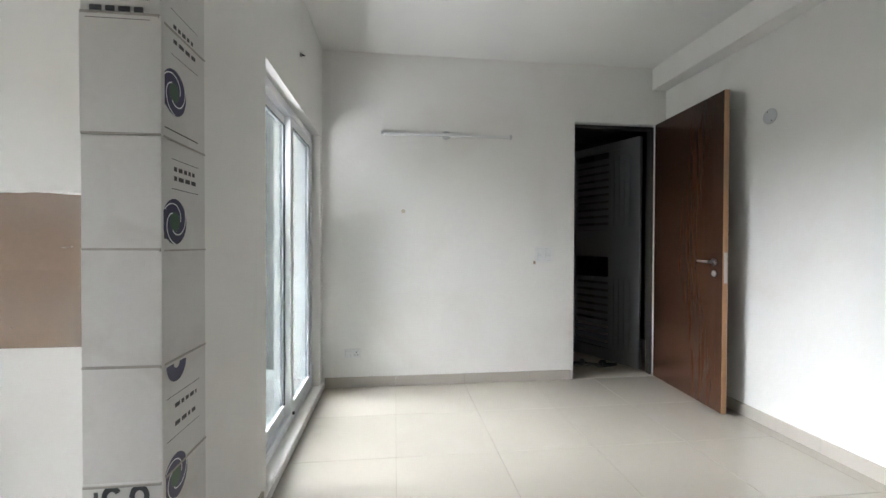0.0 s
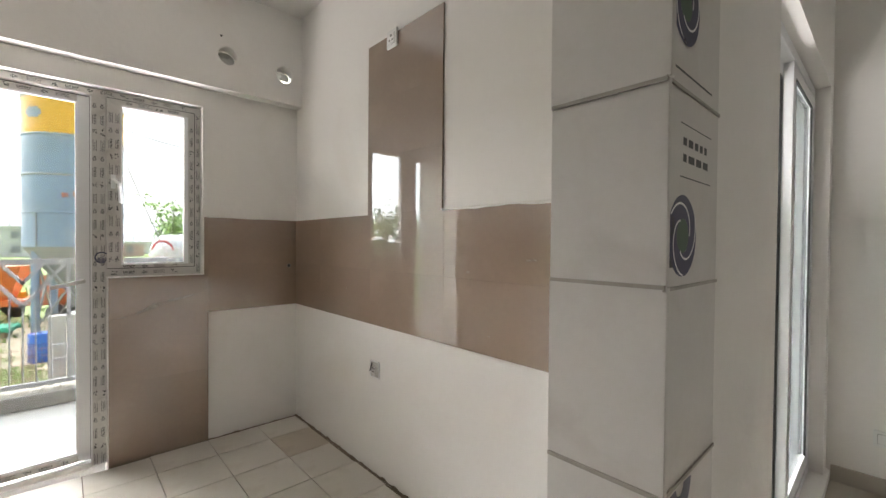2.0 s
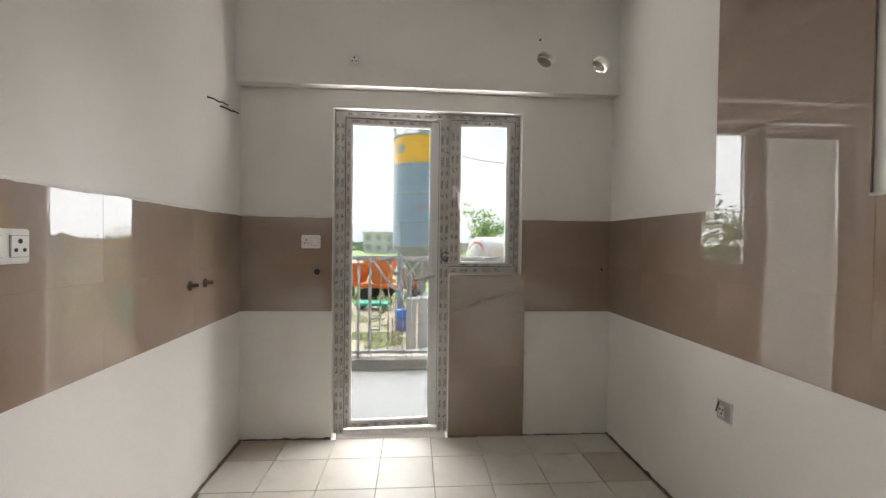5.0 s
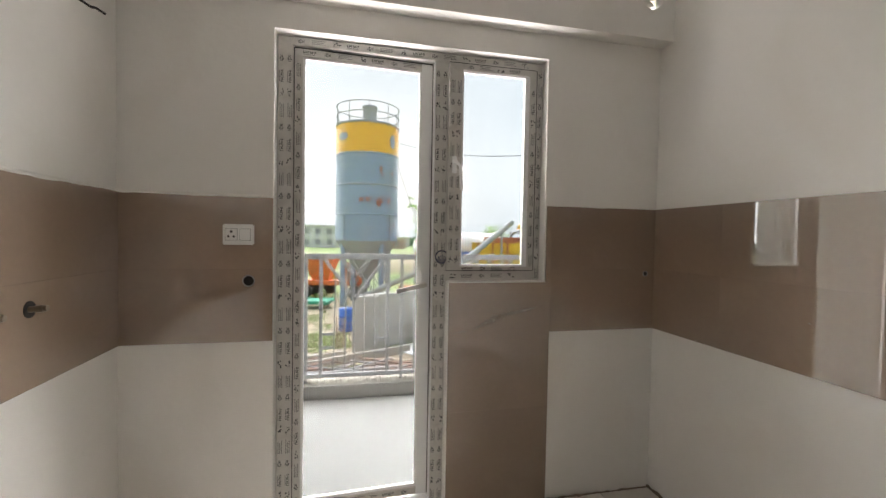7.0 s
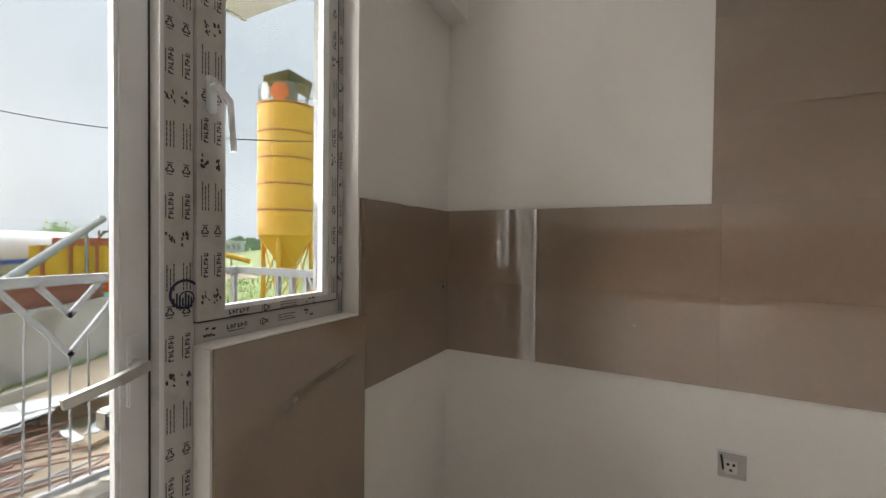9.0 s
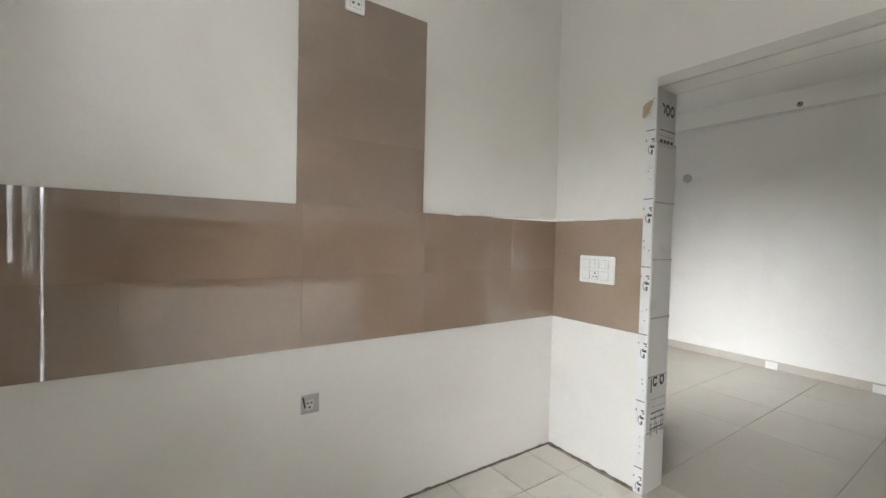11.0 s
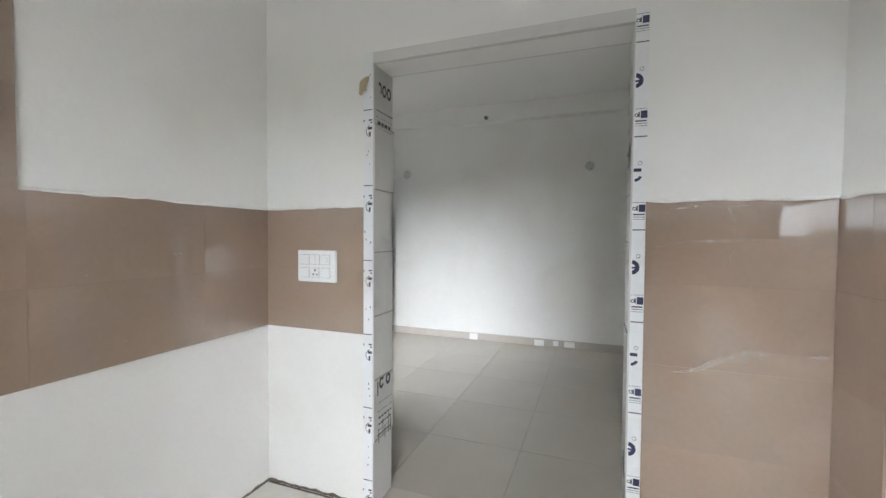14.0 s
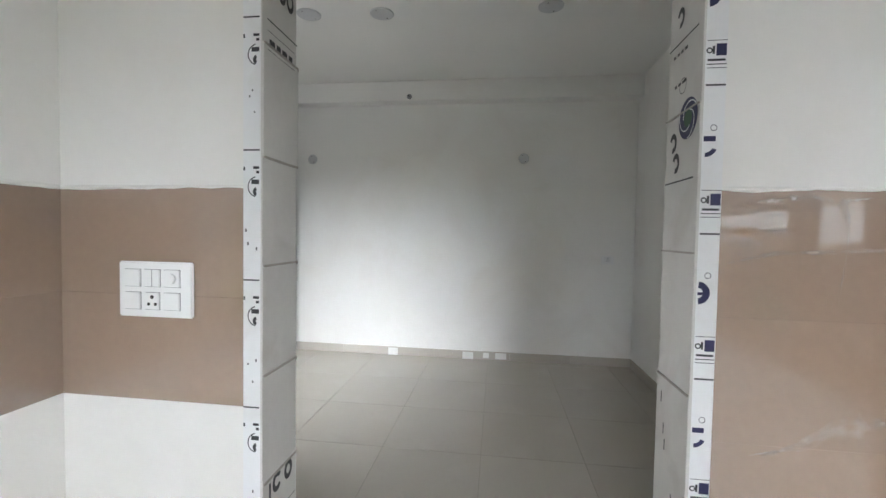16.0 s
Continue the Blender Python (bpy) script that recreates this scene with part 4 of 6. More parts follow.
part("door_stop", boxes((1.612, 1.626, LY + 0.05, LY + 0.12, 0, 2.335), (2.392, 2.412, LY + 0.05, LY + 0.12, 0, 2.335), (1.626, 2.392, LY + 0.05, LY + 0.12, 2.31, 2.335)), STORE_SHADE, fr, "rebate in the dark store room colour")
leaf = thing("door_leaf", (2.426, LY - 0.008, 0.004), "open dark walnut flush door with pale wooden edge", "door", turn=-4.0)
part("panel", boxes((-0.036, 0.0, -0.882, 0.0, 0.006, 2.335), bevelled=0.0015), WALNUT, leaf)
part("edge_lipping", boxes((-0.0355, -0.0005, -0.890, -0.8822, 0.006, 2.335), bevelled=0.001), LIPPING, leaf, "raw pale wood edge")
part("lock_plate", boxes((-0.030, -0.006, -0.8915, -0.8898, 0.95, 1.17), bevelled=0.0005), STEEL, leaf, "steel lock plate")
for side, sx in ((-1, -0.036), (1, 0.0)):
    bm = bmesh.new()
    rod(bm, (sx, -0.80, 1.10), (sx + side * 0.008, -0.80, 1.10), 0.026, seg=24)
    ros = part("door_handle", bm, STEEL, leaf, "steel lever handle")
    bm = bmesh.new()
    rod(bm, (sx + side * 0.006, -0.80, 1.10), (sx + side * 0.045, -0.80, 1.10), 0.010, seg=14)
    rod(bm, (sx + side * 0.045, -0.805, 1.10), (sx + side * 0.048, -0.68, 1.104), 0.0095, 0.008, seg=14)
    part("lever", bm, STEEL, ros)
    bm = bmesh.new()
    rod(bm, (sx, -0.80, 1.015), (sx + side * 0.006, -0.80, 1.015), 0.024, seg=24)
    part("key_rose", bm, STEEL, leaf, "steel key rose")
for z in (0.25, 1.2, 2.1):
    bm = bmesh.new()
    rod(bm, (-0.018, 0.004, z), (-0.018, 0.004, z + 0.1), 0.006)
    part("hinge", bm, STEEL, leaf)

# dark grey that paints the room's shade onto the white louvres
LOUVRE = material("shaded_louvre_grey", (0.12, 0.12, 0.125), 0.6, tone=0.08)
# louvred cupboard door in the store, a white door coloured dark for shade
lv = thing("louvre_door", (2.36, LY + 0.16, 0.0), "white louvred cupboard door, shade put into its dark grey colour", "cupboard door", turn=24)
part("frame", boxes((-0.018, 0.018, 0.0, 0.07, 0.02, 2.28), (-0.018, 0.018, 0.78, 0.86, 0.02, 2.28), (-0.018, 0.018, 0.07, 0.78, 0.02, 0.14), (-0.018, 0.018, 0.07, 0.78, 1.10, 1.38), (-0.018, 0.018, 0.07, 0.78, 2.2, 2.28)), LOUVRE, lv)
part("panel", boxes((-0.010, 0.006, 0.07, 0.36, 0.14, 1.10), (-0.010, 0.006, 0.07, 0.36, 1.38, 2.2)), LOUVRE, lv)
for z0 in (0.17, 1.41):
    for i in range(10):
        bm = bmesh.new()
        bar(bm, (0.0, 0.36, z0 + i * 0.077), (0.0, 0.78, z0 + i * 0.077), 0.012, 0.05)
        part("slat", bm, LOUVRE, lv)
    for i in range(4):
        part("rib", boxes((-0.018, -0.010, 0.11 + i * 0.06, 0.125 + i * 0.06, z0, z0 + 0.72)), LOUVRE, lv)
for i, (x, y, a) in enumerate(((1.93, LY + 0.42, 70), (2.12, LY + 0.36, 95))):
    sh = thing("slipper", (x, y, -0.002), "dark slipper on the store room floor", "footwear", "slippers", turn=a)
    bm = bmesh.new()
    slab(bm, [[(0.045 * math.sin(k) * (1 if math.cos(k) > 0 else 0.8), 0.13 * math.cos(k)) for k in (2 * math.pi * j / 20 for j in range(20))]], lambda u, v, d: (u, v, d), 0.02)
    part("sole", bm, RUBBER, sh)
    bm = bmesh.new()
    bar(bm, (-0.045, 0.03, 0.018), (0.0, 0.035, 0.06), 0.05, 0.008)
    bar(bm, (0.0, 0.035, 0.06), (0.045, 0.03, 0.018), 0.05, 0.008)
    part("strap", bm, RUBBER, sh)

# ---- living room sliding door ----
sd = thing("door_3", (0, 0, 0), "white framed sliding glass door to the balcony", "sliding door", kind="structure")
SX = -0.70
part("door_frame", boxes((SX - 0.06, SX + 0.02, 2.07, 3.498, 2.055, 2.11), (SX - 0.06, SX + 0.02, 3.448, 3.498, 0.10, 2.055), (SX - 0.06, SX + 0.02, 2.07, 2.12, 0.10, 2.055), bevelled=0.003), UPVC, sd)
part("track", boxes((SX - 0.06, SX + 0.024, 2.07, 3.498, 0.062, 0.10), (SX - 0.012, SX - 0.006, 2.12, 3.448, 0.10, 0.112), (SX + 0.016, SX + 0.02, 2.12, 3.448, 0.10, 0.112)), UPVC, sd)


def slider(y0, y1, x, label):
    z0, z1, t = 0.104, 2.052, 0.058
    s = part("sliding_panel", boxes((x - 0.018, x + 0.018, y0, y0 + t, z0, z1), (x - 0.018, x + 0.018, y1 - t, y1, z0, z1), (x - 0.018, x + 0.018, y0 + t, y1 - t, z0, z0 + t + 0.012), (x - 0.018, x + 0.018, y0 + t, y1 - t, z1 - t, z1), bevelled=0.002), UPVC, sd, label)
    part("gasket", boxes((x + 0.010, x + 0.0192, y0 + t, y0 + t + 0.006, z0 + t + 0.012, z1 - t), (x + 0.010, x + 0.0192, y1 - t - 0.006, y1 - t, z0 + t + 0.012, z1 - t), (x + 0.010, x + 0.0192, y0 + t + 0.006, y1 - t - 0.006, z1 - t - 0.006, z1 - t)), RUBBER, s)
    p = part("pane", boxes((x - 0.003, x + 0.003, y0 + t, y1 - t, z0 + t + 0.012, z1 - t)), GLASS, s, "clear glass")
    p.visible_shadow = False


slider(2.11, 2.86, SX - 0.036, "sliding glass panel")
slider(2.80, 3.455, SX + 0.002, "sliding glass panel")
structure("trim_sill", boxes((SX - 0.06, XL + 0.018, 2.0, LY - 0.002, -0.003, 0.058), bevelled=0.006), PAINT, "white stone sill under the sliding door")
part("stopper", boxes((SX + 0.022, SX + 0.034, 2.83, 2.85, 0.10, 0.115)), RUBBER, sd)


# ---- balconies ----
structure("floor_balcony", boxes((-5.05, XE - 0.17, YS - 0.15, 1.98, -0.2, -0.03)), BALCONY, "pale grey balcony floor")
structure("wall_balcony_kerb", boxes((-5.02, -4.84, YS - 0.15, 1.98, -0.03, 0.075), (-4.84, XE - 0.17, 1.86, 1.98, -0.03, 0.075), bevelled=0.008), KERB, "grey stone kerb under the balcony railing")
bm = boxes((-5.10, XE - 0.17, YS - 0.2, 2.1, 2.825, 2.95))
structure("ceiling_balcony", bm, CEIL, "white balcony slab overhead")
bm = bmesh.new()
r = random.Random(8)
for i in range(46):
    y = -0.75 + 0.062 * i
    bx(bm, -5.125 + r.uniform(0, 0.012), -5.095, y, y + 0.07, 2.82 - r.uniform(0.0, 0.03), 2.95)
structure("trim_slab_edge", bm, PAINT, "rough plastered edge of the balcony slab")
bw = structure("wall_balcony_south", boxes((-4.86, XE - 0.17, YS - 0.15, YS - 0.02, -0.03, 2.76)), PAINT, "white balcony side wall")
plate_thing("socket_plate", on_wall(-3.98, YS - 0.02, 1.12, "+y"), 0.09, 0.09, [("p", 0, 0, 0.05, 0.05)], "white plastic socket on the balcony wall")
structure("wall_outer", boxes((XE - 0.19, XE - 0.171, 1.192, 1.98, -1.0, 2.33), (XE - 0.19, XE - 0.171, YS - 0.02, -0.038, -0.03, 2.76)), PAINT, "white outer face of the kitchen wall")
structure("floor_living_balcony", boxes((-2.4, SX - 0.06, 1.95, 4.1, -0.2, 0.03)), BALCONY, "pale grey balcony floor")
structure("wall_balcony_end", boxes((-1.06, -0.76, 3.78, 3.9, 0.03, 2.9)), PAINT, "white return wall at the end of the balcony")
structure("wall_neighbour", boxes((-3.2, -1.04, 4.6, 4.8, -2.5, 5.0)), PAD, "rough grey rendered wall beside the balcony")
# unseen slab, drawn out this far to cut daylight at the sliding door
structure("ceiling_living_balcony", boxes((-2.4, XK - 0.002, 1.95, 4.1, 2.72, 2.86)), CEIL, "white balcony slab overhead")
structure("wall_building_base", boxes((-5.05, 3.3, -3.0, 4.1, GROUND, -0.2)), PAD, "grey rendered plinth of the building")


def railing(origin, turn, length, label):
    """Steel railing along local x, with bands of uprights and panels of two nested chevrons."""
    root = thing("railing", origin, label, "railing", "balcony railings", turn=turn)
    part("top_rail", boxes((0, length, -0.022, 0.022, 0.985, 1.03), bevelled=0.004), RAIL_PAINT, root)
    part("bottom_rail", boxes((0, length, -0.018, 0.018, 0.03, 0.062), bevelled=0.003), RAIL_PAINT, root)
    for u in ((0.02, 0.15, 0.28) if length > 2 else ()):
        part("post", boxes((u - 0.013, u + 0.013, -0.013, 0.013, 0.062, 0.985)), RAIL_PAINT, root)
    x = 0.36 if length > 2 else 0.02
    while x < length - 0.02:
        for k in range(3):
            if x + 0.115 * k < length:
                part("post", boxes((x + 0.115 * k - 0.013, x + 0.115 * k + 0.013, -0.013, 0.013, -0.02 if k == 1 else 0.062, 0.985)), RAIL_PAINT, root)
        a, b = x + 0.23, x + 0.76
        if b > length:
            break
        m = (a + b) / 2
        for w, dz in ((0.24, 0.33), (0.11, 0.15)):
            for s in (-1, 1):
                bm = bmesh.new()
                bar(bm, (m + s * w, 0, 0.985), (m - s * 0.006, 0, 0.985 - dz), 0.024, 0.024)
                part("chevron", bm, RAIL_PAINT, root)
        for k, u in enumerate((0.10, 0.19, 0.265, 0.34, 0.43)):
            bm = bmesh.new()
            top = 0.985 - 0.33 * (1 - abs(u - 0.265) / 0.24) if abs(u - 0.265) < 0.24 else 0.985
            rod(bm, (a + u, 0, 0.06), (a + 0.265 + (u - 0.265) * 0.92, 0, top), 0.0055, seg=8)
            part("bar", bm, RAIL_PAINT, root)
        for z in (0.21, 0.32):
            part("stub", boxes((a, a + 0.10, -0.006, 0.006, z, z + 0.022)), RAIL_PAINT, root)
            part("stub", boxes((b - 0.10, b, -0.006, 0.006, z + 0.05, z + 0.072)), RAIL_PAINT, root)
        x = b
    return root


railing((-4.93, 1.92, 0.09), -90, 2.55, "grey painted steel balcony railing with chevron panels")
railing((-3.54, 1.92, 0.09), 180, 1.38, "grey painted steel balcony railing with chevron panels")

# ---- ground ----
bm = bmesh.new()
bx(bm, -900, 300, -700, 700, GROUND - 1, GROUND)
tagged(part("ground", bm, GRASS), "grassy ground with bare earth patches", kind="structure")
bm = bmesh.new()
r = random.Random(3)
outline = []
for i in range(40):
    a = 2 * math.pi * i / 40
    outline.append((-15 + (11 + r.uniform(-1.3, 1.3)) * math.cos(a), 1.0 + (12 + r.uniform(-1.5, 1.5)) * math.sin(a)))
slab(bm, [outline], lambda u, v, d: (u, v, GROUND + 0.004 + d), 0.03)
tagged(part("ground_yard", bm, EARTH), "sandy bare earth of the yard", kind="structure")
bm = bmesh.new()
for i in range(9000):
    x, y = r.uniform(-60, -21), r.uniform(-22, 30)
    h = r.uniform(0.08, 0.24)
    a = r.uniform(0, 6.28)
    dx, dy = 0.06 * math.cos(a), 0.06 * math.sin(a)
    bm.faces.new([bm.verts.new(c) for c in ((x - dx, y - dy, GROUND), (x + dx, y + dy, GROUND), (x + r.uniform(-.1, .1), y + r.uniform(-.1, .1), GROUND + h))])
tagged(part("grass", bm, material("grass_blades", (0.15, 0.27, 0.04), 0.8, tone=0.3, tone_scale=0.4)), "tall green grass", kind="stuff")


# ---- concrete boundary wall ----
A, B = Vector((-15.0, 0.75)), Vector((-21.0, 11.2))
bw = thing("boundary_wall", (A.x, A.y, GROUND), "weathered concrete boundary wall with a coping", "boundary wall", turn=math.degrees(math.atan2(B.y - A.y, B.x - A.x)))
wl_len = (B - A).length
part("wall", boxes((0, wl_len, -0.1, 0.1, -0.1, 1.75)), CONCRETE, bw)
part("coping", boxes((-0.05, wl_len, -0.16, 0.16, 1.75, 1.86), bevelled=0.02), CONCRETE, bw, "projecting concrete coping")
for i, (x, y, w) in enumerate(((-14.7, 0.42, 0.34), (-14.9, 0.86, 0.42))):
    pr = thing("concrete_pier", (x, y, GROUND), "square weathered concrete gate pier", "pier", "gate piers")
    part("shaft", boxes((-w / 2, w / 2, -w / 2, w / 2, -0.05, 1.85), bevelled=0.02), CONCRETE, pr)

# ---- silos ----
def silo(at, radius, z_leg, z0, z1, bands, top_paint, wall_paint, label, cap):
    root = thing("silo", at, label, "silo")
    steps = [z0, *bands, z1]
    for i, (a, b) in enumerate(zip(steps, steps[1:])):
        bm = bmesh.new()
        lathe(bm, [(radius, a - at[2] + 0.02), (radius, b - at[2] - 0.02)], 64)
        part("shell_ring", bm, top_paint if i == len(steps) - 2 else wall_paint, root, "painted steel ring")
        bm = bmesh.new()
        lathe(bm, [(radius * 1.0, b - at[2] - 0.05), (radius * 1.022, b - at[2] - 0.03), (radius * 1.022, b - at[2] + 0.03), (radius * 1.0, b - at[2] + 0.05)], 64)
        part("flange", bm, RUST_PATCH if wall_paint is SILO_YELLOW else SILO_GREY if i % 2 else wall_paint, root)
    bm = bmesh.new()
    lathe(bm, [(0.22, z0 - at[2] - radius * 1.25), (radius * 0.98, z0 - at[2] - 0.05), (radius * 1.0, z0 - at[2] + 0.02)], 48)
    part("cone", bm, SILO_YELLOW if wall_paint is SILO_YELLOW else SILO_GREY, root, "steel discharge cone")
    bm = bmesh.new()
    rod(bm, (0, 0, z0 - at[2] - radius * 1.25 - 0.5), (0, 0, z0 - at[2] - radius * 1.2), 0.24, seg=20)
    part("outlet_valve", bm, SILO_GREY, root)
    lr = radius * 0.86
    feet = [(lr * math.cos(k), lr * math.sin(k)) for k in (radians(30), radians(120), radians(210), radians(300))]
    for i, (x, y) in enumerate(feet):
        bm = bmesh.new()
        rod(bm, (x, y, z_leg), (x, y, z0 - at[2] + 0.5), 0.14, seg=16)
        part("leg", bm, wall_paint, root)
        x2, y2 = feet[(i + 1) % 4]
        for za, zb in ((0.2, z0 - at[2] - 0.2), (z0 - at[2] - 0.2, 0.2)):
            bm = bmesh.new()
            rod(bm, (x, y, za), (x2, y2, zb), 0.045, seg=8)
            part("brace", bm, SILO_YELLOW if wall_paint is SILO_YELLOW else SILO_GREY, root)
    if cap == "rail":
        top = z1 - at[2]
        bm = bmesh.new()
        lathe(bm, [(radius * 1.0, top), (radius * 1.03, top + 0.06), (radius * 0.9, top + 0.1), (0.3, top + 0.35)], 48)
        part("roof", bm, SILO_GREY, root, "grey dished roof")
        for z, rr in ((0.55, 1.0), (1.05, 1.0)):
            bm = bmesh.new()
            pts = [(radius * rr * math.cos(2 * math.pi * i / 40), radius * rr * math.sin(2 * math.pi * i / 40), top + z) for i in range(40)]
            for i in range(40):
                rod(bm, pts[i], pts[(i + 1) % 40], 0.025, seg=6)
            part("guard_rail", bm, SILO_GREY, root)
        for i in range(10):
            bm = bmesh.new()
            a = 2 * math.pi * i / 10
            rod(bm, (radius * math.cos(a), radius * math.sin(a), top), (radius * math.cos(a), radius * math.sin(a), top + 1.05), 0.022, seg=6)
            part("guard_post", bm, SILO_GREY, root)
        bm = bmesh.new()
        lathe(bm, [(0.38, top + 0.2), (0.38, top + 1.1), (0.42, top + 1.12), (0.42, top + 1.2), (0.30, top + 1.26)], 28, Matrix.Translation((0.0, 0.1, 0)))
        part("filter", bm, RAIL_PAINT, root, "pale grey filter drum")
    return root


GZ = GROUND
blue = silo((-24.4, 0.95, GZ), 1.66, 0.0, 0.97, 7.0, (2.36, 3.88, 5.47), SILO_YELLOW, SILO_BLUE, "faded blue steel silo with a yellow top band", "rail")
# rust and primer patches on the face of the silo, 5 mm proud
def patch(root, radius, a0, a1, z0, z1, mat, n=6):
    bm = bmesh.new()
    for i in range(n):
        t0, t1 = radians(a0 + (a1 - a0) * i / n), radians(a0 + (a1 - a0) * (i + 1) / n)
        e = 0.0 if 0 < i < n - 1 else (z1 - z0) * 0.22
        bm.faces.new([bm.verts.new((radius * math.cos(t), radius * math.sin(t), z)) for t, z in ((t0, z0 + e), (t1, z0 + e), (t1, z1 - e), (t0, z1 - e))])
    part("paint_patch", bm, mat, root)


zb = lambda z: z - GZ
q = random.Random(12)
for a0, a1, z0, z1, n in ((20, 27, 4.25, 5.0, 9), (15, 30, 2.72, 3.3, 16), (-6, 12, 2.98, 3.12, 7), (-18, -8, 2.92, 3.18, 4), (36, 44, 2.85, 3.3, 7), (45, 51, 4.25, 4.75, 6), (40, 43, 1.0, 2.3, 6), (51, 57, 1.7, 2.0, 3)):
    for k in range(n):
        wa, wz = q.uniform(0.8, 3.2), q.uniform(0.06, 0.34)
        a, z = q.uniform(a0, max(a0 + 0.1, a1 - wa)), q.uniform(z0, max(z0 + 0.01, z1 - wz))
        patch(blue, 1.667 + 0.0012 * k, a, a + wa, zb(z), zb(z + wz), RUST_PATCH, 4)
for a0, a1, z0, z1 in ((-62, -38, 6.1, 6.5), (42, 55, 5.8, 6.5)):
    patch(blue, 1.668, a0, a1, zb(z0), zb(z1), SILO_BLUE)
for a in (-45, 42):
    bm = bmesh.new()
    t = radians(a)
    rod(bm, (1.68 * math.cos(t), 1.68 * math.sin(t), zb(1.0)), (1.68 * math.cos(t), 1.68 * math.sin(t), zb(2.35)), 0.03, seg=6)
    part("stiffener", bm, SILO_GREY, blue)

# the yellow silo stands further round to the north
YD = Vector((-0.748, 0.663))
ypos = Vector((-2.52, 0.18)) + YD * 27.5
yel = silo((ypos.x, ypos.y, GZ), 1.72, 0.0, 1.6, 9.35, (3.1, 4.65, 6.2, 7.75), SILO_YELLOW, SILO_YELLOW, "yellow steel silo with a tin canopy on top", "none")
top = 9.35 - GZ
bm = bmesh.new()
lathe(bm, [(1.72, top), (1.78, top + 0.08), (1.5, top + 0.15), (0.4, top + 0.45)], 40)
part("roof", bm, SILO_YELLOW, yel)
for i in range(12):
    a = 2 * math.pi * i / 12
    bm = bmesh.new()
    rod(bm, (1.66 * math.cos(a), 1.66 * math.sin(a), top), (1.66 * math.cos(a), 1.66 * math.sin(a), top + 1.2), 0.025, seg=6)
    part("guard_post", bm, SILO_GREY, yel)
for z in (0.6, 1.15):
    bm = bmesh.new()
    for i in range(36):
        a, b = 2 * math.pi * i / 36, 2 * math.pi * (i + 1) / 36
        rod(bm, (1.66 * math.cos(a), 1.66 * math.sin(a), top + z), (1.66 * math.cos(b), 1.66 * math.sin(b), top + z), 0.022, seg=6)
    part("guard_rail", bm, SILO_GREY, yel)
patch(yel, 1.70, -75, -40, top + 0.1, top + 1.05, ORANGE)
patch(yel, 1.70, -100, -78, top + 0.2, top + 1.1, WHITE_TANK)
bm = bmesh.new()
rod(bm, (0.2, 0, top + 0.3), (0.2, 0, top + 1.5), 0.45, seg=20)
part("filter", bm, SILO_GREY, yel)
for s in (-1, 1):
    bm = bmesh.new()
    m = Matrix.Translation((0, 0, top + 1.95)) @ Matrix.Rotation(radians(-40), 4, 'Z') @ Matrix.Rotation(radians(-s * 24), 4, 'X')
    bx(bm, -1.5, 1.5, 0 if s > 0 else -1.5, 1.5 if s > 0 else 0, -0.02, 0.02, m)
    part("canopy", bm, TARP, yel, "dark sheet canopy")
for s in (-1, 1):
    bm = bmesh.new()
    rod(bm, (s * 0.9, s * 0.6, top + 0.1), (s * 0.9, s * 0.6, top + 1.7), 0.03, seg=6)
    part("canopy_post", bm, SILO_GREY, yel)

# ---- tanker ----
tk = thing("tanker_truck", (-30.8, 8.0, GZ), "white road tanker with red lettering bars", "truck", turn=127)
bm = bmesh.new()
lathe(bm, [(0.3, -4.25), (0.95, -4.1), (1.12, -3.9), (1.12, 3.9), (0.95, 4.1), (0.3, 4.25)], 40, Matrix.Translation((0, 0, 3.0)) @ Matrix.Rotation(radians(90), 4, 'Y'))
part("tank", bm, WHITE_TANK, tk)
bm = bmesh.new()
for sx in (-1, 1):
    arc_print(bm, lambda u, v, s=sx: (s * 4.16, u, 3.0 + v), 0, 0, 0.62, 0.8, 20, 160, 24)
    arc_print(bm, lambda u, v, s=sx: (s * 4.16, u, 3.0 + v), 0, 0, 0.62, 0.8, 200, 340, 24)
part("lettering", bm, RED, tk, "red bars of lettering")
part("chassis", boxes((-4.2, 5.4, -0.4, 0.4, 1.2, 1.7)), TARP, tk)
part("side_stripe", boxes((-3.0, 3.6, -1.16, -1.13, 2.55, 2.75), (-3.0, 3.6, 1.13, 1.16, 2.55, 2.75)), BLUE, tk, "blue side stripe")
for x in (-3.4, -2.3, 2.9, 4.6):
    for s in (-1, 1):
        bm = bmesh.new()
        rod(bm, (x, s * 0.75, 0.5), (x, s * 1.05, 0.5), 0.5, seg=24)
        w = part("wheel", bm, RUBBER, tk)
        bm = bmesh.new()
        rod(bm, (x, s * 1.04, 0.5), (x, s * 1.07, 0.5), 0.26, seg=16)
        part("rim", bm, WHITE_TANK, w)
part("cab", boxes((4.5, 6.3, -1.1, 1.1, 0.9, 3.1), bevelled=0.12), WHITE_TANK, tk)

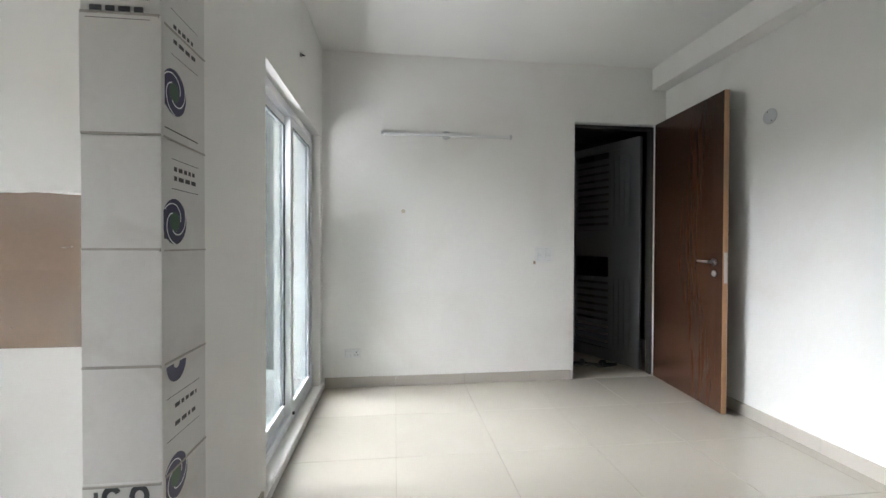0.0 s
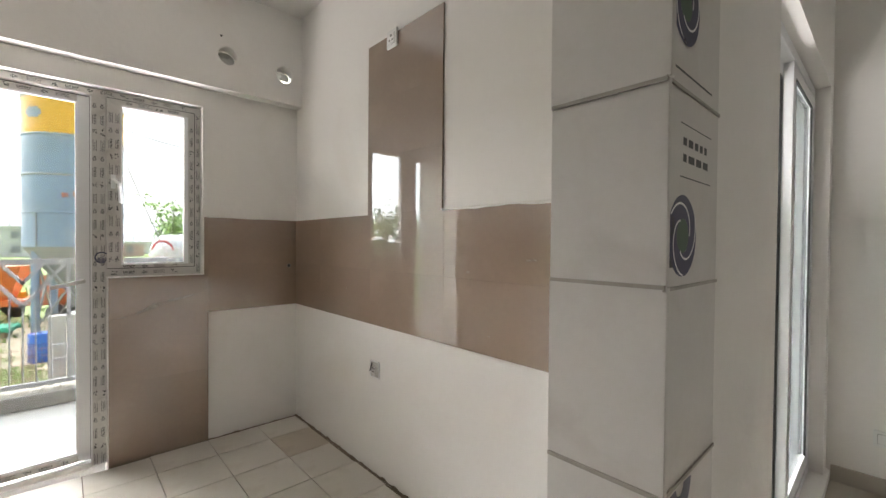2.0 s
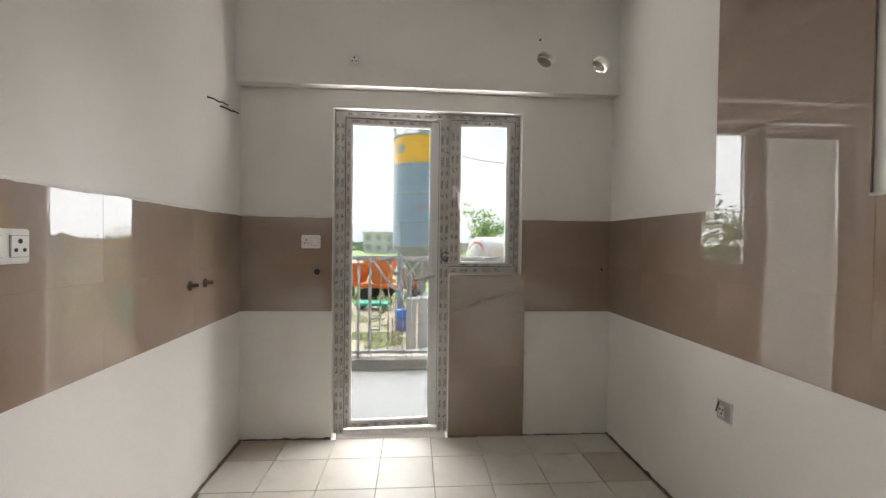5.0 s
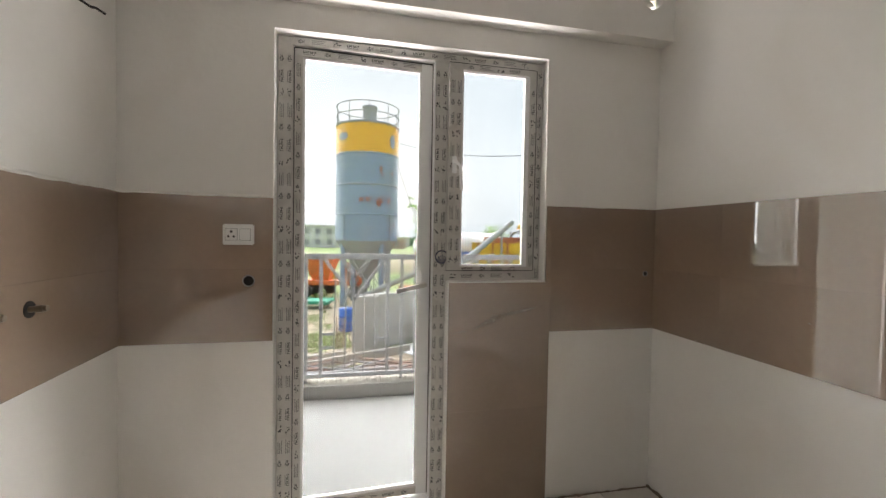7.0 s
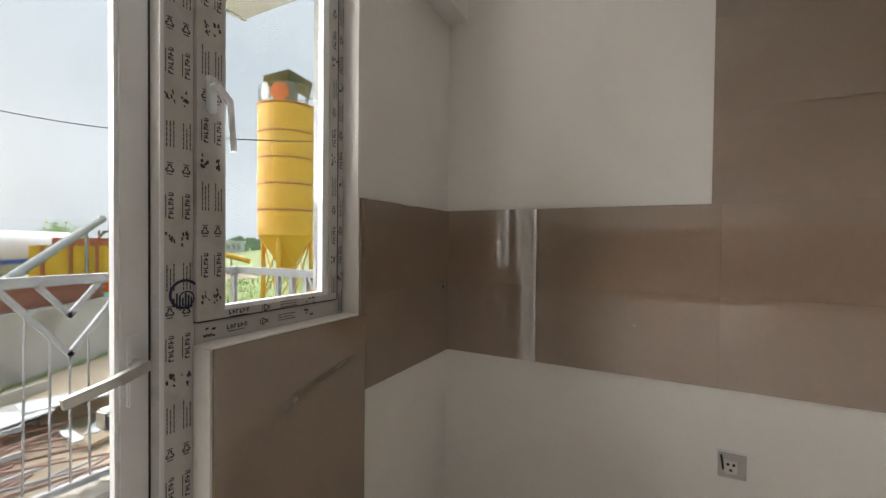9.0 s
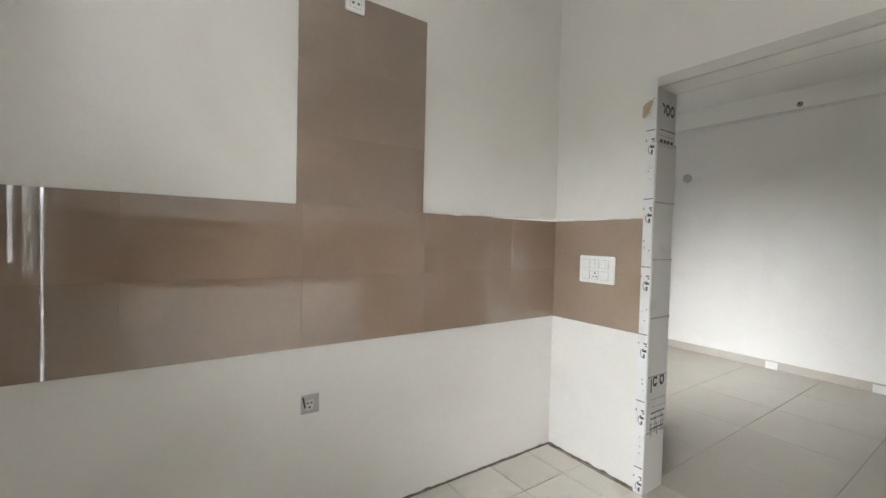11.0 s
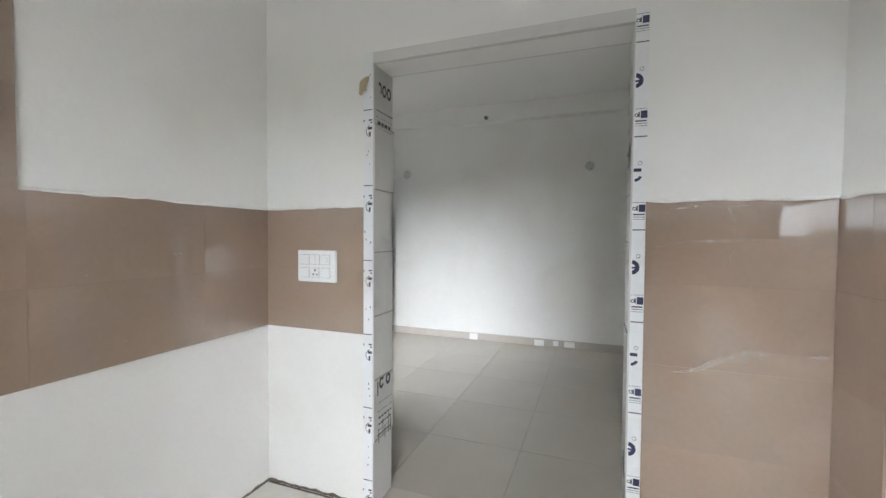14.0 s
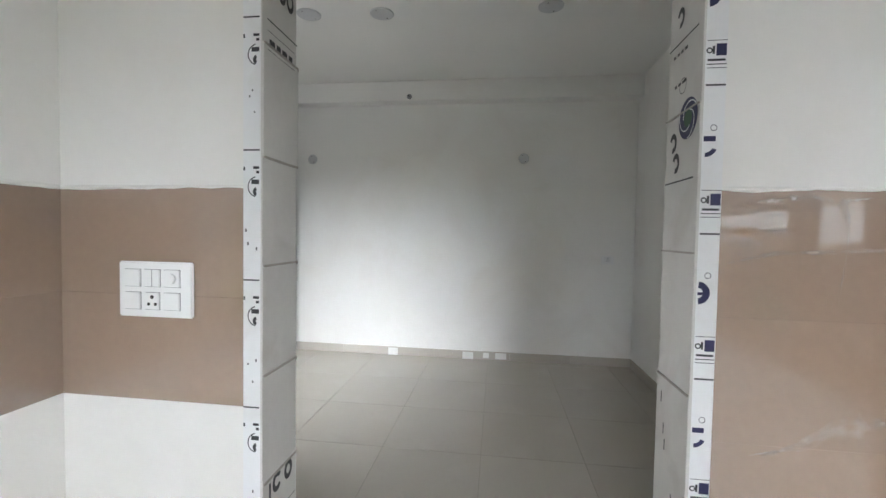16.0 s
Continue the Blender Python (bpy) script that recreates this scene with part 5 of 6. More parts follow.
# ---- machines in the yard ----
def batch_machine(at, turn, label, body, accent, scale=1.0):
    root = thing("concrete_machine", at, label, "machine", "yard machines", turn=turn)
    s = scale
    part("chassis", boxes((-1.6 * s, 1.6 * s, -0.35 * s, 0.35 * s, 0.55 * s, 0.75 * s)), body, root)
    bm = bmesh.new()
    vs = [(-1.3, -0.6, 1.9), (0.2, -0.6, 1.9), (0.2, 0.6, 1.9), (-1.3, 0.6, 1.9)]
    lo = [(-0.9, -0.2, 0.75), (-0.2, -0.2, 0.75), (-0.2, 0.2, 0.75), (-0.9, 0.2, 0.75)]
    a = [bm.verts.new(Vector(c) * s) for c in lo]
    b = [bm.verts.new(Vector(c) * s) for c in vs]
    for i in range(4):
        bm.faces.new((a[i], a[(i + 1) % 4], b[(i + 1) % 4], b[i]))
    bm.faces.new(a[::-1])
    bm.faces.new(b)
    part("hopper", bm, body, root, "tapered hopper")
    bm = bmesh.new()
    rod(bm, (0.9 * s, -0.5 * s, 1.2 * s), (0.9 * s, 0.5 * s, 1.2 * s), 0.42 * s, seg=20)
    part("drum", bm, accent, root, "round drum")
    part("engine_box", boxes((0.35 * s, 1.5 * s, -0.4 * s, 0.4 * s, 0.75 * s, 1.0 * s), bevelled=0.04), accent, root)
    for x in (-1.1, 1.1):
        for sd in (-1, 1):
            bm = bmesh.new()
            rod(bm, (x * s, sd * 0.45 * s, 0.3 * s), (x * s, sd * 0.65 * s, 0.3 * s), 0.3 * s, seg=18)
            part("wheel", bm, RUBBER, root)
    return root


batch_machine((-27.5, -0.9, GZ), 75, "orange concrete batching machine with a hopper", ORANGE, ORANGE, 1.35)
batch_machine((-29.5, -2.6, GZ), 100, "orange trailer machine standing in the grass", ORANGE, YELLOW, 1.2)
batch_machine((-22.9, 3.2, GZ), 20, "small orange mixer trailer beside the silo", ORANGE, GREYPIPE, 0.6)
batch_machine((-20.0, 4.0, GZ), 120, "yellow pump with a blue motor", YELLOW, BLUE, 0.8)
batch_machine((-25.0, 10.0, GZ), 40, "orange and yellow crusher hopper", ORANGE, YELLOW, 1.7)
batch_machine((-29.0, 14.0, GZ), 15, "orange loading machine parked in the yard", ORANGE, YELLOW, 1.6)
# aggregate bins: a rusty yellow hopper wall
bn = thing("aggregate_bin", (-23.0, 8.4, GZ), "rusty yellow steel aggregate bin", "bin", turn=55)
part("side", boxes((-1.6, 1.6, -1.0, -0.9, 2.1, 3.5)), YELLOW, bn)
part("side", boxes((-1.6, -1.5, -0.9, 1.0, 2.1, 3.5), (1.5, 1.6, -0.9, 1.0, 2.1, 3.5)), RUST_PATCH, bn)
part("back", boxes((-1.5, 1.5, 0.9, 1.0, 2.1, 3.8)), RUST_PATCH, bn)
for x in (-1.2, -0.4, 0.4, 1.2):
    part("rib", boxes((x - 0.05, x + 0.05, -1.08, -1.0, 2.0, 3.5)), RUST_PATCH, bn)
for x in (-1.5, 1.5):
    for y in (-0.9, 0.9):
        part("leg", boxes((x - 0.07, x + 0.07, y - 0.07, y + 0.07, 0, 2.1)), RUST_PATCH, bn)
# conveyor tubes
for a, b, r_, mat, lab in (((-19.0, 3.6, GZ + 1.6), (-22.6, 8.6, GZ + 4.6), 0.15, SILO_GREY, "grey inclined screw conveyor tube"),
                           ((-21.0, 0.6, GZ + 0.9), (-21.8, 4.6, GZ + 2.5), 0.13, SILO_GREY, "grey inclined screw conveyor tube"),
                           ((-30.0, 12.0, GZ + 4.6), (-26.0, 18.0, GZ + 2.4), 0.16, YELLOW, "yellow inclined conveyor boom")):
    cv = thing("conveyor", (0, 0, 0), lab, "conveyor", "conveyors")
    bm = bmesh.new()
    rod(bm, a, b, r_, seg=16)
    part("tube", bm, mat, cv)
    bm = bmesh.new()
    rod(bm, Vector(a).lerp(Vector(b), 0.85), (Vector(a).lerp(Vector(b), 0.85).x, Vector(a).lerp(Vector(b), 0.85).y, GZ), 0.06, seg=8)
    rod(bm, Vector(a).lerp(Vector(b), 0.1), (Vector(a).lerp(Vector(b), 0.1).x, Vector(a).lerp(Vector(b), 0.1).y, GZ), 0.06, seg=8)
    part("support", bm, SILO_GREY, cv)
# tarpaulin heap
tp = thing("tarpaulin_canopy", (-26.24, 11.57, GZ + 4.18), "crumpled dark tarpaulin over a machine", "tarpaulin")
bm = bmesh.new()
bmesh.ops.create_grid(bm, x_segments=16, y_segments=10, size=1.0)
for v in bm.verts:
    x, y = v.co.x, v.co.y
    v.co = Vector((x * 1.2, y * 1.5, 0.45 - 0.6 * y * y + 0.45 * noise.noise(Vector((x * 2.6, y * 2.6, 1))) - 0.3 * x * y - 0.3 * abs(x)))
part("sheet", bm, TARP, tp)
bm = bmesh.new()
for y in (-1.6, 1.6):
    rod(bm, (0, y, -4.18), (0, y, 0.0), 0.06, seg=8)
part("pole", bm, SILO_GREY, tp)

# brick store with laid bricks
bs = thing("brick_store", (-18.6, 5.3, GZ), "low red brick store behind the concrete wall", "brick building", turn=math.degrees(math.atan2(B.y - A.y, B.x - A.x)))
part("core", boxes((-2.40, 1.75, -0.58, 0.6, 0, 2.45)), MORTAR_LIGHT, bs, "mortar core")
part("roof_sheet", boxes((-2.60, 1.95, -0.8, 0.8, 2.452, 2.50)), SILO_GREY, bs, "grey sheet roof")
bm = boxes((-0.112, 0.112, -0.010, 0.012, -0.034, 0.034))
me = bpy.data.meshes.new("brick")
bm.to_mesh(me)
bm.free()
me.materials.append(BRICK)
for row in range(5, 18):
    for c in range(17):
        shared("brick", me, bs, pose(-2.24 + 0.234 * c + (0.117 if row % 2 else 0), -0.588, 1.05 + 0.08 * row))
tagged(bs, group="")

# drums, green sheets
for x, y, z in ((-18.0, 0.02, GZ + 0.04), (-20.5, 4.9, GZ), (-20.9, 5.5, GZ)):
    dr = thing("plastic_drum", (x, y, z), "blue plastic drum with two hoops", "drum", "blue drums")
    bm = bmesh.new()
    lathe(bm, [(0.26, 0), (0.285, 0.04), (0.285, 0.28), (0.30, 0.30), (0.285, 0.32), (0.285, 0.58), (0.30, 0.60), (0.285, 0.62), (0.285, 0.84), (0.26, 0.88)], 28)
    part("body", bm, BLUE, dr)
    bm = bmesh.new()
    rod(bm, (0.12, 0, 0.87), (0.12, 0, 0.91), 0.035, seg=12)
    part("bung", bm, RUBBER, dr)
st = thing("rebar_cage", (-15.6, -0.12, GZ), "rusty rebar cage standing in the yard", "rebar cage")
for i in range(4):
    x, y = 0.13 * (-1 if i % 2 else 1), 0.13 * (-1 if i < 2 else 1)
    bm = bmesh.new()
    rod(bm, (x, y, 0), (x, y, 1.0), 0.014, seg=6)
    part("upright", bm, RUST, st)
for k in range(9):
    z = 0.08 + 0.11 * k
    bm = bmesh.new()
    c = [(-0.13, -0.13, z), (0.13, -0.13, z), (0.13, 0.13, z), (-0.13, 0.13, z)]
    for i in range(4):
        rod(bm, c[i], c[(i + 1) % 4], 0.009, seg=6)
    part("stirrup", bm, RUST, st)
gs = thing("sheet_stack", (-23.5, -1.7, GZ), "stack of green corrugated sheets in the grass", "sheets", turn=80)
for k in range(3):
    part("sheet", boxes((-0.9, 0.9, -0.6, 0.6, 0.28 + 0.06 * k, 0.32 + 0.06 * k)), GREEN, gs)
part("bearer", boxes((-0.7, -0.6, -0.5, 0.5, 0, 0.28), (0.6, 0.7, -0.5, 0.5, 0, 0.28)), WOOD, gs)
gb = thing("green_container", (-18.9, 8.9, GZ), "green metal container behind the concrete wall", "container", turn=120)
part("body", boxes((-0.9, 0.9, -0.5, 0.5, 0.1, 1.95), bevelled=0.04), GREEN, gb)
part("lid", boxes((-0.95, 0.95, -0.55, 0.55, 1.95, 2.05), bevelled=0.02), GREEN, gb)
part("skid", boxes((-0.9, 0.9, -0.45, -0.35, 0, 0.1), (-0.9, 0.9, 0.35, 0.45, 0, 0.1)), SILO_GREY, gb)

# mesh fence panel
mf = thing("mesh_fence", (-12.6, -1.9, GZ), "thin rusty wire mesh fence panel", "fence", turn=90)
for k in range(17):
    bm = bmesh.new()
    rod(bm, (0.15 * k, 0, 0), (0.15 * k, 0, 1.5), 0.006, seg=5)
    part("wire", bm, RUST, mf)
for k in range(10):
    bm = bmesh.new()
    rod(bm, (0, 0, 0.1 + 0.15 * k), (2.4, 0, 0.1 + 0.15 * k), 0.006, seg=5)
    part("wire", bm, RUST, mf)

# low kerb beams
for (a, b, w, h, lab) in (((-12.4, -2.8), (-15.9, 4.6), 0.16, 0.28, "long pale concrete kerb beam on the ground"), ((-13.4, -2.8), (-14.5, 0.1), 0.2, 0.22, "long sandy concrete kerb beam on the ground")):
    kb = thing("kerb_beam", (a[0], a[1], GZ), lab, "kerb", turn=math.degrees(math.atan2(b[1] - a[1], b[0] - a[0])))
    part("beam", boxes((0, math.dist(a, b), -w / 2, w / 2, 0, h), bevelled=0.015), CONCRETE_PALE, kb)

# heap of pipes, boards and timber
r = random.Random(21)
for i in range(190):
    y0, x0 = r.uniform(-2.6, 2.5), r.uniform(-13.0, -9.8)
    ln, a = r.uniform(1.2, 3.6), radians(r.gauss(90, 24))
    z = GZ + 0.05 + r.uniform(0.0, 0.55) * (1 - abs(x0 + 11.4) / 2.2)
    p = thing("scaffold_pipe", (x0, y0, z), "used scaffold pipe lying in a heap", "pipe", "heap of pipes", turn=math.degrees(a))
    bm = bmesh.new()
    rod(bm, (-ln / 2, 0, 0), (ln / 2, 0, r.uniform(-0.06, 0.08)), r.uniform(0.017, 0.032), seg=8)
    part("tube", bm, RUST if r.random() < 0.55 else GREYPIPE, p)
for i in range(60):
    y0, x0 = r.uniform(1.6, 8.0), r.uniform(-15.0, -10.6)
    p = thing("scrap_board", (x0, y0, GZ + r.uniform(0.02, 0.2)), "broken board lying on the ground", "board", "scrap boards", turn=r.uniform(0, 180))
    bm = boxes((-r.uniform(0.2, 0.7), r.uniform(0.2, 0.6), -r.uniform(0.05, 0.2), r.uniform(0.05, 0.15), 0, 0.03), m=Matrix.Rotation(radians(r.uniform(-9, 9)), 4, 'Y'))
    part("board", bm, (WOOD, WOOD, SHEET, RUST_PATCH, GREYPIPE)[i % 5], p)
for (x, y, w, l, t) in ((-13.1, 2.7, 0.8, 1.5, 15), (-13.4, 4.3, 0.8, 1.8, -12)):
    p = thing("white_panel", (x, y, GZ + 0.42), "large white board lying on the heap", "panel", "white boards", turn=t)
    part("board", boxes((-w, w, -l / 2, l / 2, 0, 0.03), m=Matrix.Rotation(radians(-9), 4, 'Y')), SHEET, p)
    part("bearer", boxes((-0.1, 0.1, -0.6, 0.6, -0.42, 0.0)), WOOD, p)


# tufts of grass round the gate piers, along the wall's foot and between the kerbs
r = random.Random(51)
bm = bmesh.new()
for x0, x1, y0, y1, n in ((-17.6, -14.9, -3.4, 0.2, 9000), (-13.6, -12.2, -1.2, 1.9, 4500), (-21.5, -18.4, -3.5, -0.6, 5000)):
    for i in range(n):
        x, y = r.uniform(x0, x1), r.uniform(y0, y1)
        if noise.noise(Vector((x * 0.9, y * 0.9, 4))) < -0.12:
            continue
        a, h = r.uniform(0, 6.28), r.uniform(0.04, 0.10)
        dx, dy = 0.014 * math.cos(a), 0.014 * math.sin(a)
        bm.faces.new([bm.verts.new(c) for c in ((x - dx, y - dy, GZ + 0.03), (x + dx, y + dy, GZ + 0.03), (x + r.uniform(-.06, .06), y + r.uniform(-.06, .06), GZ + h))])
for i in range(900):
    f = r.random()
    x, y = A.x + (B.x - A.x) * f + 0.25 + r.uniform(0, 0.22), A.y + (B.y - A.y) * f - 0.1 - r.uniform(0, 0.2)
    a, h = r.uniform(0, 6.28), r.uniform(0.05, 0.22)
    dx, dy = 0.014 * math.cos(a), 0.014 * math.sin(a)
    bm.faces.new([bm.verts.new(c) for c in ((x - dx, y - dy, GZ), (x + dx, y + dy, GZ), (x + r.uniform(-.06, .06), y + r.uniform(-.06, .06), GZ + h))])
tagged(part("yard_grass", bm, material("short_grass_blades", (0.22, 0.36, 0.07), 0.8, tone=0.3, tone_scale=0.8)), "short green grass in the yard", kind="stuff")

tank = thing("water_tank", (-20.1, 7.35, GZ), "teal plastic box tank behind the concrete wall", "tank", turn=118)
TEAL = material("teal_plastic", (0.03, 0.36, 0.27), 0.45, tone=0.12, tone_scale=3)
part("body", boxes((-0.6, 0.6, -0.45, 0.45, 0.0, 1.72), bevelled=0.05), TEAL, tank)
part("lid", boxes((-0.63, 0.63, -0.48, 0.48, 1.724, 1.80), bevelled=0.02), TEAL, tank, "overhanging teal lid")
for k in range(4):
    part("rib", boxes((-0.5 + 0.29 * k, -0.42 + 0.29 * k, -0.475, -0.452, 0.1, 1.6)), TEAL, tank)
part("print", boxes((0.02, 0.42, -0.482, -0.478, 1.25, 1.36)), GREY_PRINT_GAP, tank, "dark bar of lettering")

# rough render left along the balcony kerb
bm = bmesh.new()
rows = []
for i in range(170):
    y = YS - 0.14 + 0.0122 * i
    h = 0.006 + 0.020 * max(0.0, 0.5 + noise.noise(Vector((i * 0.35, 1, 0))) + 0.5 * noise.noise(Vector((i * 1.3, 2, 0))))
    e = 0.012 * noise.noise(Vector((i * 0.5, 9, 0)))
    rows.append([bm.verts.new(c) for c in ((-5.015, y, 0.074), (-5.0, y, 0.078 + h), (-4.93 + e, y, 0.077 + h * 0.8), (-4.885 + e, y, 0.073))])
for p, q in zip(rows, rows[1:]):
    for k in range(3):
        bm.faces.new((p[k], q[k], q[k + 1], p[k + 1]))
structure("trim_kerb_render", bm, CONCRETE_PALE, "rough pale mortar left along the balcony kerb")


# ---- trees, far houses, tree line ----
def tree(at, height, spread, seed, label, leaves=520):
    q = random.Random(seed)
    root = thing("tree", at, label, "tree")
    bm = bmesh.new()
    tips = []
    rod(bm, (0, 0, 0), (0.1, 0, height * 0.45), 0.12 * height / 5, 0.07 * height / 5, seg=10)
    for i in range(9):
        a = q.uniform(0, 6.28)
        base = Vector((0.1 * q.random(), 0, height * q.uniform(0.32, 0.6)))
        tip = Vector((spread * q.uniform(0.35, 0.95) * math.cos(a), spread * q.uniform(0.35, 0.95) * math.sin(a), height * q.uniform(0.6, 0.98)))
        rod(bm, base, tip, 0.045 * height / 5, 0.012, seg=6)
        tips += [base.lerp(tip, k) for k in (0.6, 0.8, 1.0)]
    part("trunk", bm, BARK, root)
    bm = bmesh.new()
    for i in range(leaves):
        c = q.choice(tips) + Vector((q.gauss(0, 1), q.gauss(0, 1), q.gauss(0, 0.7))) * spread * 0.17
        n = Vector((q.gauss(0, 1), q.gauss(0, 1), q.gauss(0, 1))).normalized()
        u = n.orthogonal().normalized() * q.uniform(0.04, 0.09) * height / 5
        v = n.cross(u) * 1.7
        bm.faces.new([bm.verts.new(c + w) for w in (u, v, -u, -v)])
    part("crown", bm, LEAF, root)
    return root


tree((-41.0, 7.2, GZ), 7.6, 2.3, 5, "slender airy green tree beyond the yard", 760)
tree((-62.0, 22.0, GZ), 6.0, 3.0, 6, "broad green tree in the distance", 700)
tree((-60.0, -16.0, GZ), 5.5, 3.0, 7, "broad green tree in the distance", 700)
tree((-38.0, 19.5, GZ), 5.0, 2.4, 8, "green tree beyond the yard", 700)
for x, y, hh, sp, sd in ((-34, -20, 7.6, 3.4, 41), (-38, -26, 7.0, 3.2, 42), (-30, -23, 6.4, 2.9, 43), (-44, -24, 7.8, 3.6, 44), (-33, -27, 7.2, 3.3, 45)):
    tree((x, y, GZ), hh, sp, sd, "dense green tree in a row beside the yard", 900)
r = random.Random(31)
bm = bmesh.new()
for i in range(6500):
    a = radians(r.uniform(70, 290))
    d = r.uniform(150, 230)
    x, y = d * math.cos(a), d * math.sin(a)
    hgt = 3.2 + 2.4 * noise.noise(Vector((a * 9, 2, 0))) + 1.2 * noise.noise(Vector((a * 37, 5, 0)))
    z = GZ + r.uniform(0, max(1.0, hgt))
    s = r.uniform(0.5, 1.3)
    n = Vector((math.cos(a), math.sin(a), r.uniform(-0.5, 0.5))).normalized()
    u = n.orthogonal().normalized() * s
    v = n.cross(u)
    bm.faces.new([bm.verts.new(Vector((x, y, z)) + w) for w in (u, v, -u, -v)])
# the woods' green is lightened too, as painted haze
tagged(part("far_woods", bm, material("haze_paled_foliage", (0.20, 0.28, 0.19), 0.9, tone=0.25, tone_scale=0.05)), "line of distant trees, haze put into their lightened green", kind="stuff")


def far_house(at, w, d, storeys, mat, turn, label):
    root = thing("far_building", at, label, "building", "distant buildings", turn=turn)
    h = 3.1 * storeys
    part("wall", boxes((-w / 2, w / 2, -d / 2, d / 2, 0, h)), mat, root)
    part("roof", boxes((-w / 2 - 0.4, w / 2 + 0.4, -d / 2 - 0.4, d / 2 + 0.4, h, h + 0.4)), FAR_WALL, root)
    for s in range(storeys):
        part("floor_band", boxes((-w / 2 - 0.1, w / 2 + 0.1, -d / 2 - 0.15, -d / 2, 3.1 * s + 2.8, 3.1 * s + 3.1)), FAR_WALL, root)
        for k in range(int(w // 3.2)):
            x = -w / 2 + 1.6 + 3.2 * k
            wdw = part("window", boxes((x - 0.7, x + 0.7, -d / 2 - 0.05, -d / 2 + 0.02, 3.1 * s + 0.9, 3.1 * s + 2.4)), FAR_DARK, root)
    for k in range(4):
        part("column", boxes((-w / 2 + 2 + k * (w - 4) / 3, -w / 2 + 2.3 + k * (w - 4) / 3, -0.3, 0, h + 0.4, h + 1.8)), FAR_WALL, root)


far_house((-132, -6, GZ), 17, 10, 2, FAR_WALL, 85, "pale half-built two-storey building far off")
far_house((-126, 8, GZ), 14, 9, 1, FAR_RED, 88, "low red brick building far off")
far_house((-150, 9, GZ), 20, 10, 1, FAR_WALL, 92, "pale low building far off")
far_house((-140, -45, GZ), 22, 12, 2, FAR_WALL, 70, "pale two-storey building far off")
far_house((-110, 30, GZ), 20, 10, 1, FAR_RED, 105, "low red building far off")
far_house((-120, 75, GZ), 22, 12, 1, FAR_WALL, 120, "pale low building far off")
# earth bank behind the yard
bk = thing("earth_bank", (-44, 14, GZ), "long grassy earth bank", "bank", turn=75)
bm = bmesh.new()
bmesh.ops.create_grid(bm, x_segments=60, y_segments=8, size=1.0)
for v in bm.verts:
    x, y = v.co.x * 16, v.co.y * 3
    v.co = Vector((x, y, (1 - v.co.y ** 2) * (1.3 + 0.5 * noise.noise(Vector((x * 0.4, y, 0)))) * (1 - abs(v.co.x) ** 4) - 0.05))
part("earth", bm, EARTH, bk)


# ---- cables ----
def cable(a, b, sag, label):
    c = thing("cable", (0, 0, 0), label, "cable", "overhead cables")
    a, b = Vector(a), Vector(b)
    pts = [a.lerp(b, i / 24) - Vector((0, 0, 4 * sag * (i / 24) * (1 - i / 24))) for i in range(25)]
    bm = bmesh.new()
    for p, q in zip(pts, pts[1:]):
        rod(bm, p, q, 0.014, seg=6, cap=False)
    part("wire", bm, CABLE, c)


cable((-24.0, 2.6, 6.3), (-6.0, 7.5, 3.3), 0.75, "sagging black overhead cable")
cable((-24.2, 2.6, 5.0), (-21.5, 4.6, -1.2), 0.15, "thin stay wire of the silo")


# ---- tiles: floors, skirting and dado, one piece each ----
def box_mesh(name, sx, sy, sz, mat, chamfer=0.001):
    """A flat tile centred in plan, its top at z = 0, with a chamfered top edge."""
    key = (name, round(sx, 3), round(sy, 3), round(sz, 3), mat.name)
    if key not in MESHES:
        c = chamfer
        vs = []
        for inset, z in ((0, -sz), (0, -c), (c, 0)):
            x, y = sx / 2 - inset, sy / 2 - inset
            vs += [(-x, -y, z), (x, -y, z), (x, y, z), (-x, y, z)]
        faces = [(8, 9, 10, 11)] + [(4 * k + i, 4 * k + (i + 1) % 4, 4 * k + 4 + (i + 1) % 4, 4 * k + 4 + i) for k in (0, 1) for i in range(4)]
        me = bpy.data.meshes.new(name)
        me.from_pydata(vs, [], faces)
        me.materials.append(mat)
        MESHES[key] = me
    return MESHES[key]


MESHES = {}
r = random.Random(17)


def lay(parent, x0, x1, y0, y1, mat, top=0.0, gap=0.002, thick=0.01, wobble=0.0):
    me = box_mesh("tile", x1 - x0 - gap, y1 - y0 - gap, thick, mat)
    return shared("tile", me, parent, pose((x0 + x1) / 2, (y0 + y1) / 2, top + r.uniform(-wobble, 0), r.uniform(-wobble, wobble) * 40, r.uniform(-wobble, wobble) * 40, 0))


# kitchen floor, 0.303 m grid, cut short of the walls
xs = [-3.333] + [-2.785 + 0.303 * k for k in range(-1, 7)] + [-0.79]
for i in range(len(xs) - 1):
    edge = YS + 0.058 * (xs[i + 1] - XE) / 2.58 + 0.011
    ys = [edge] + [0.303 * k for k in range(-1, 6)] + [YN - 0.011]
    for j in range(len(ys) - 1):
        dark = (i, j) in ((1, len(ys) - 2), (0, 0), (4, 6), (5, 1))
        y0 = ys[j] + (r.uniform(0, 0.008) if j == 0 else 0)
        y1 = ys[j + 1] - (r.uniform(0, 0.008) if j == len(ys) - 2 else 0)
        lay(floor_k, xs[i] + (r.uniform(0, 0.012) if i == 0 else 0), xs[i + 1], y0, y1, KTILE_DARK if dark else KTILE, gap=0.004, wobble=0.0006)
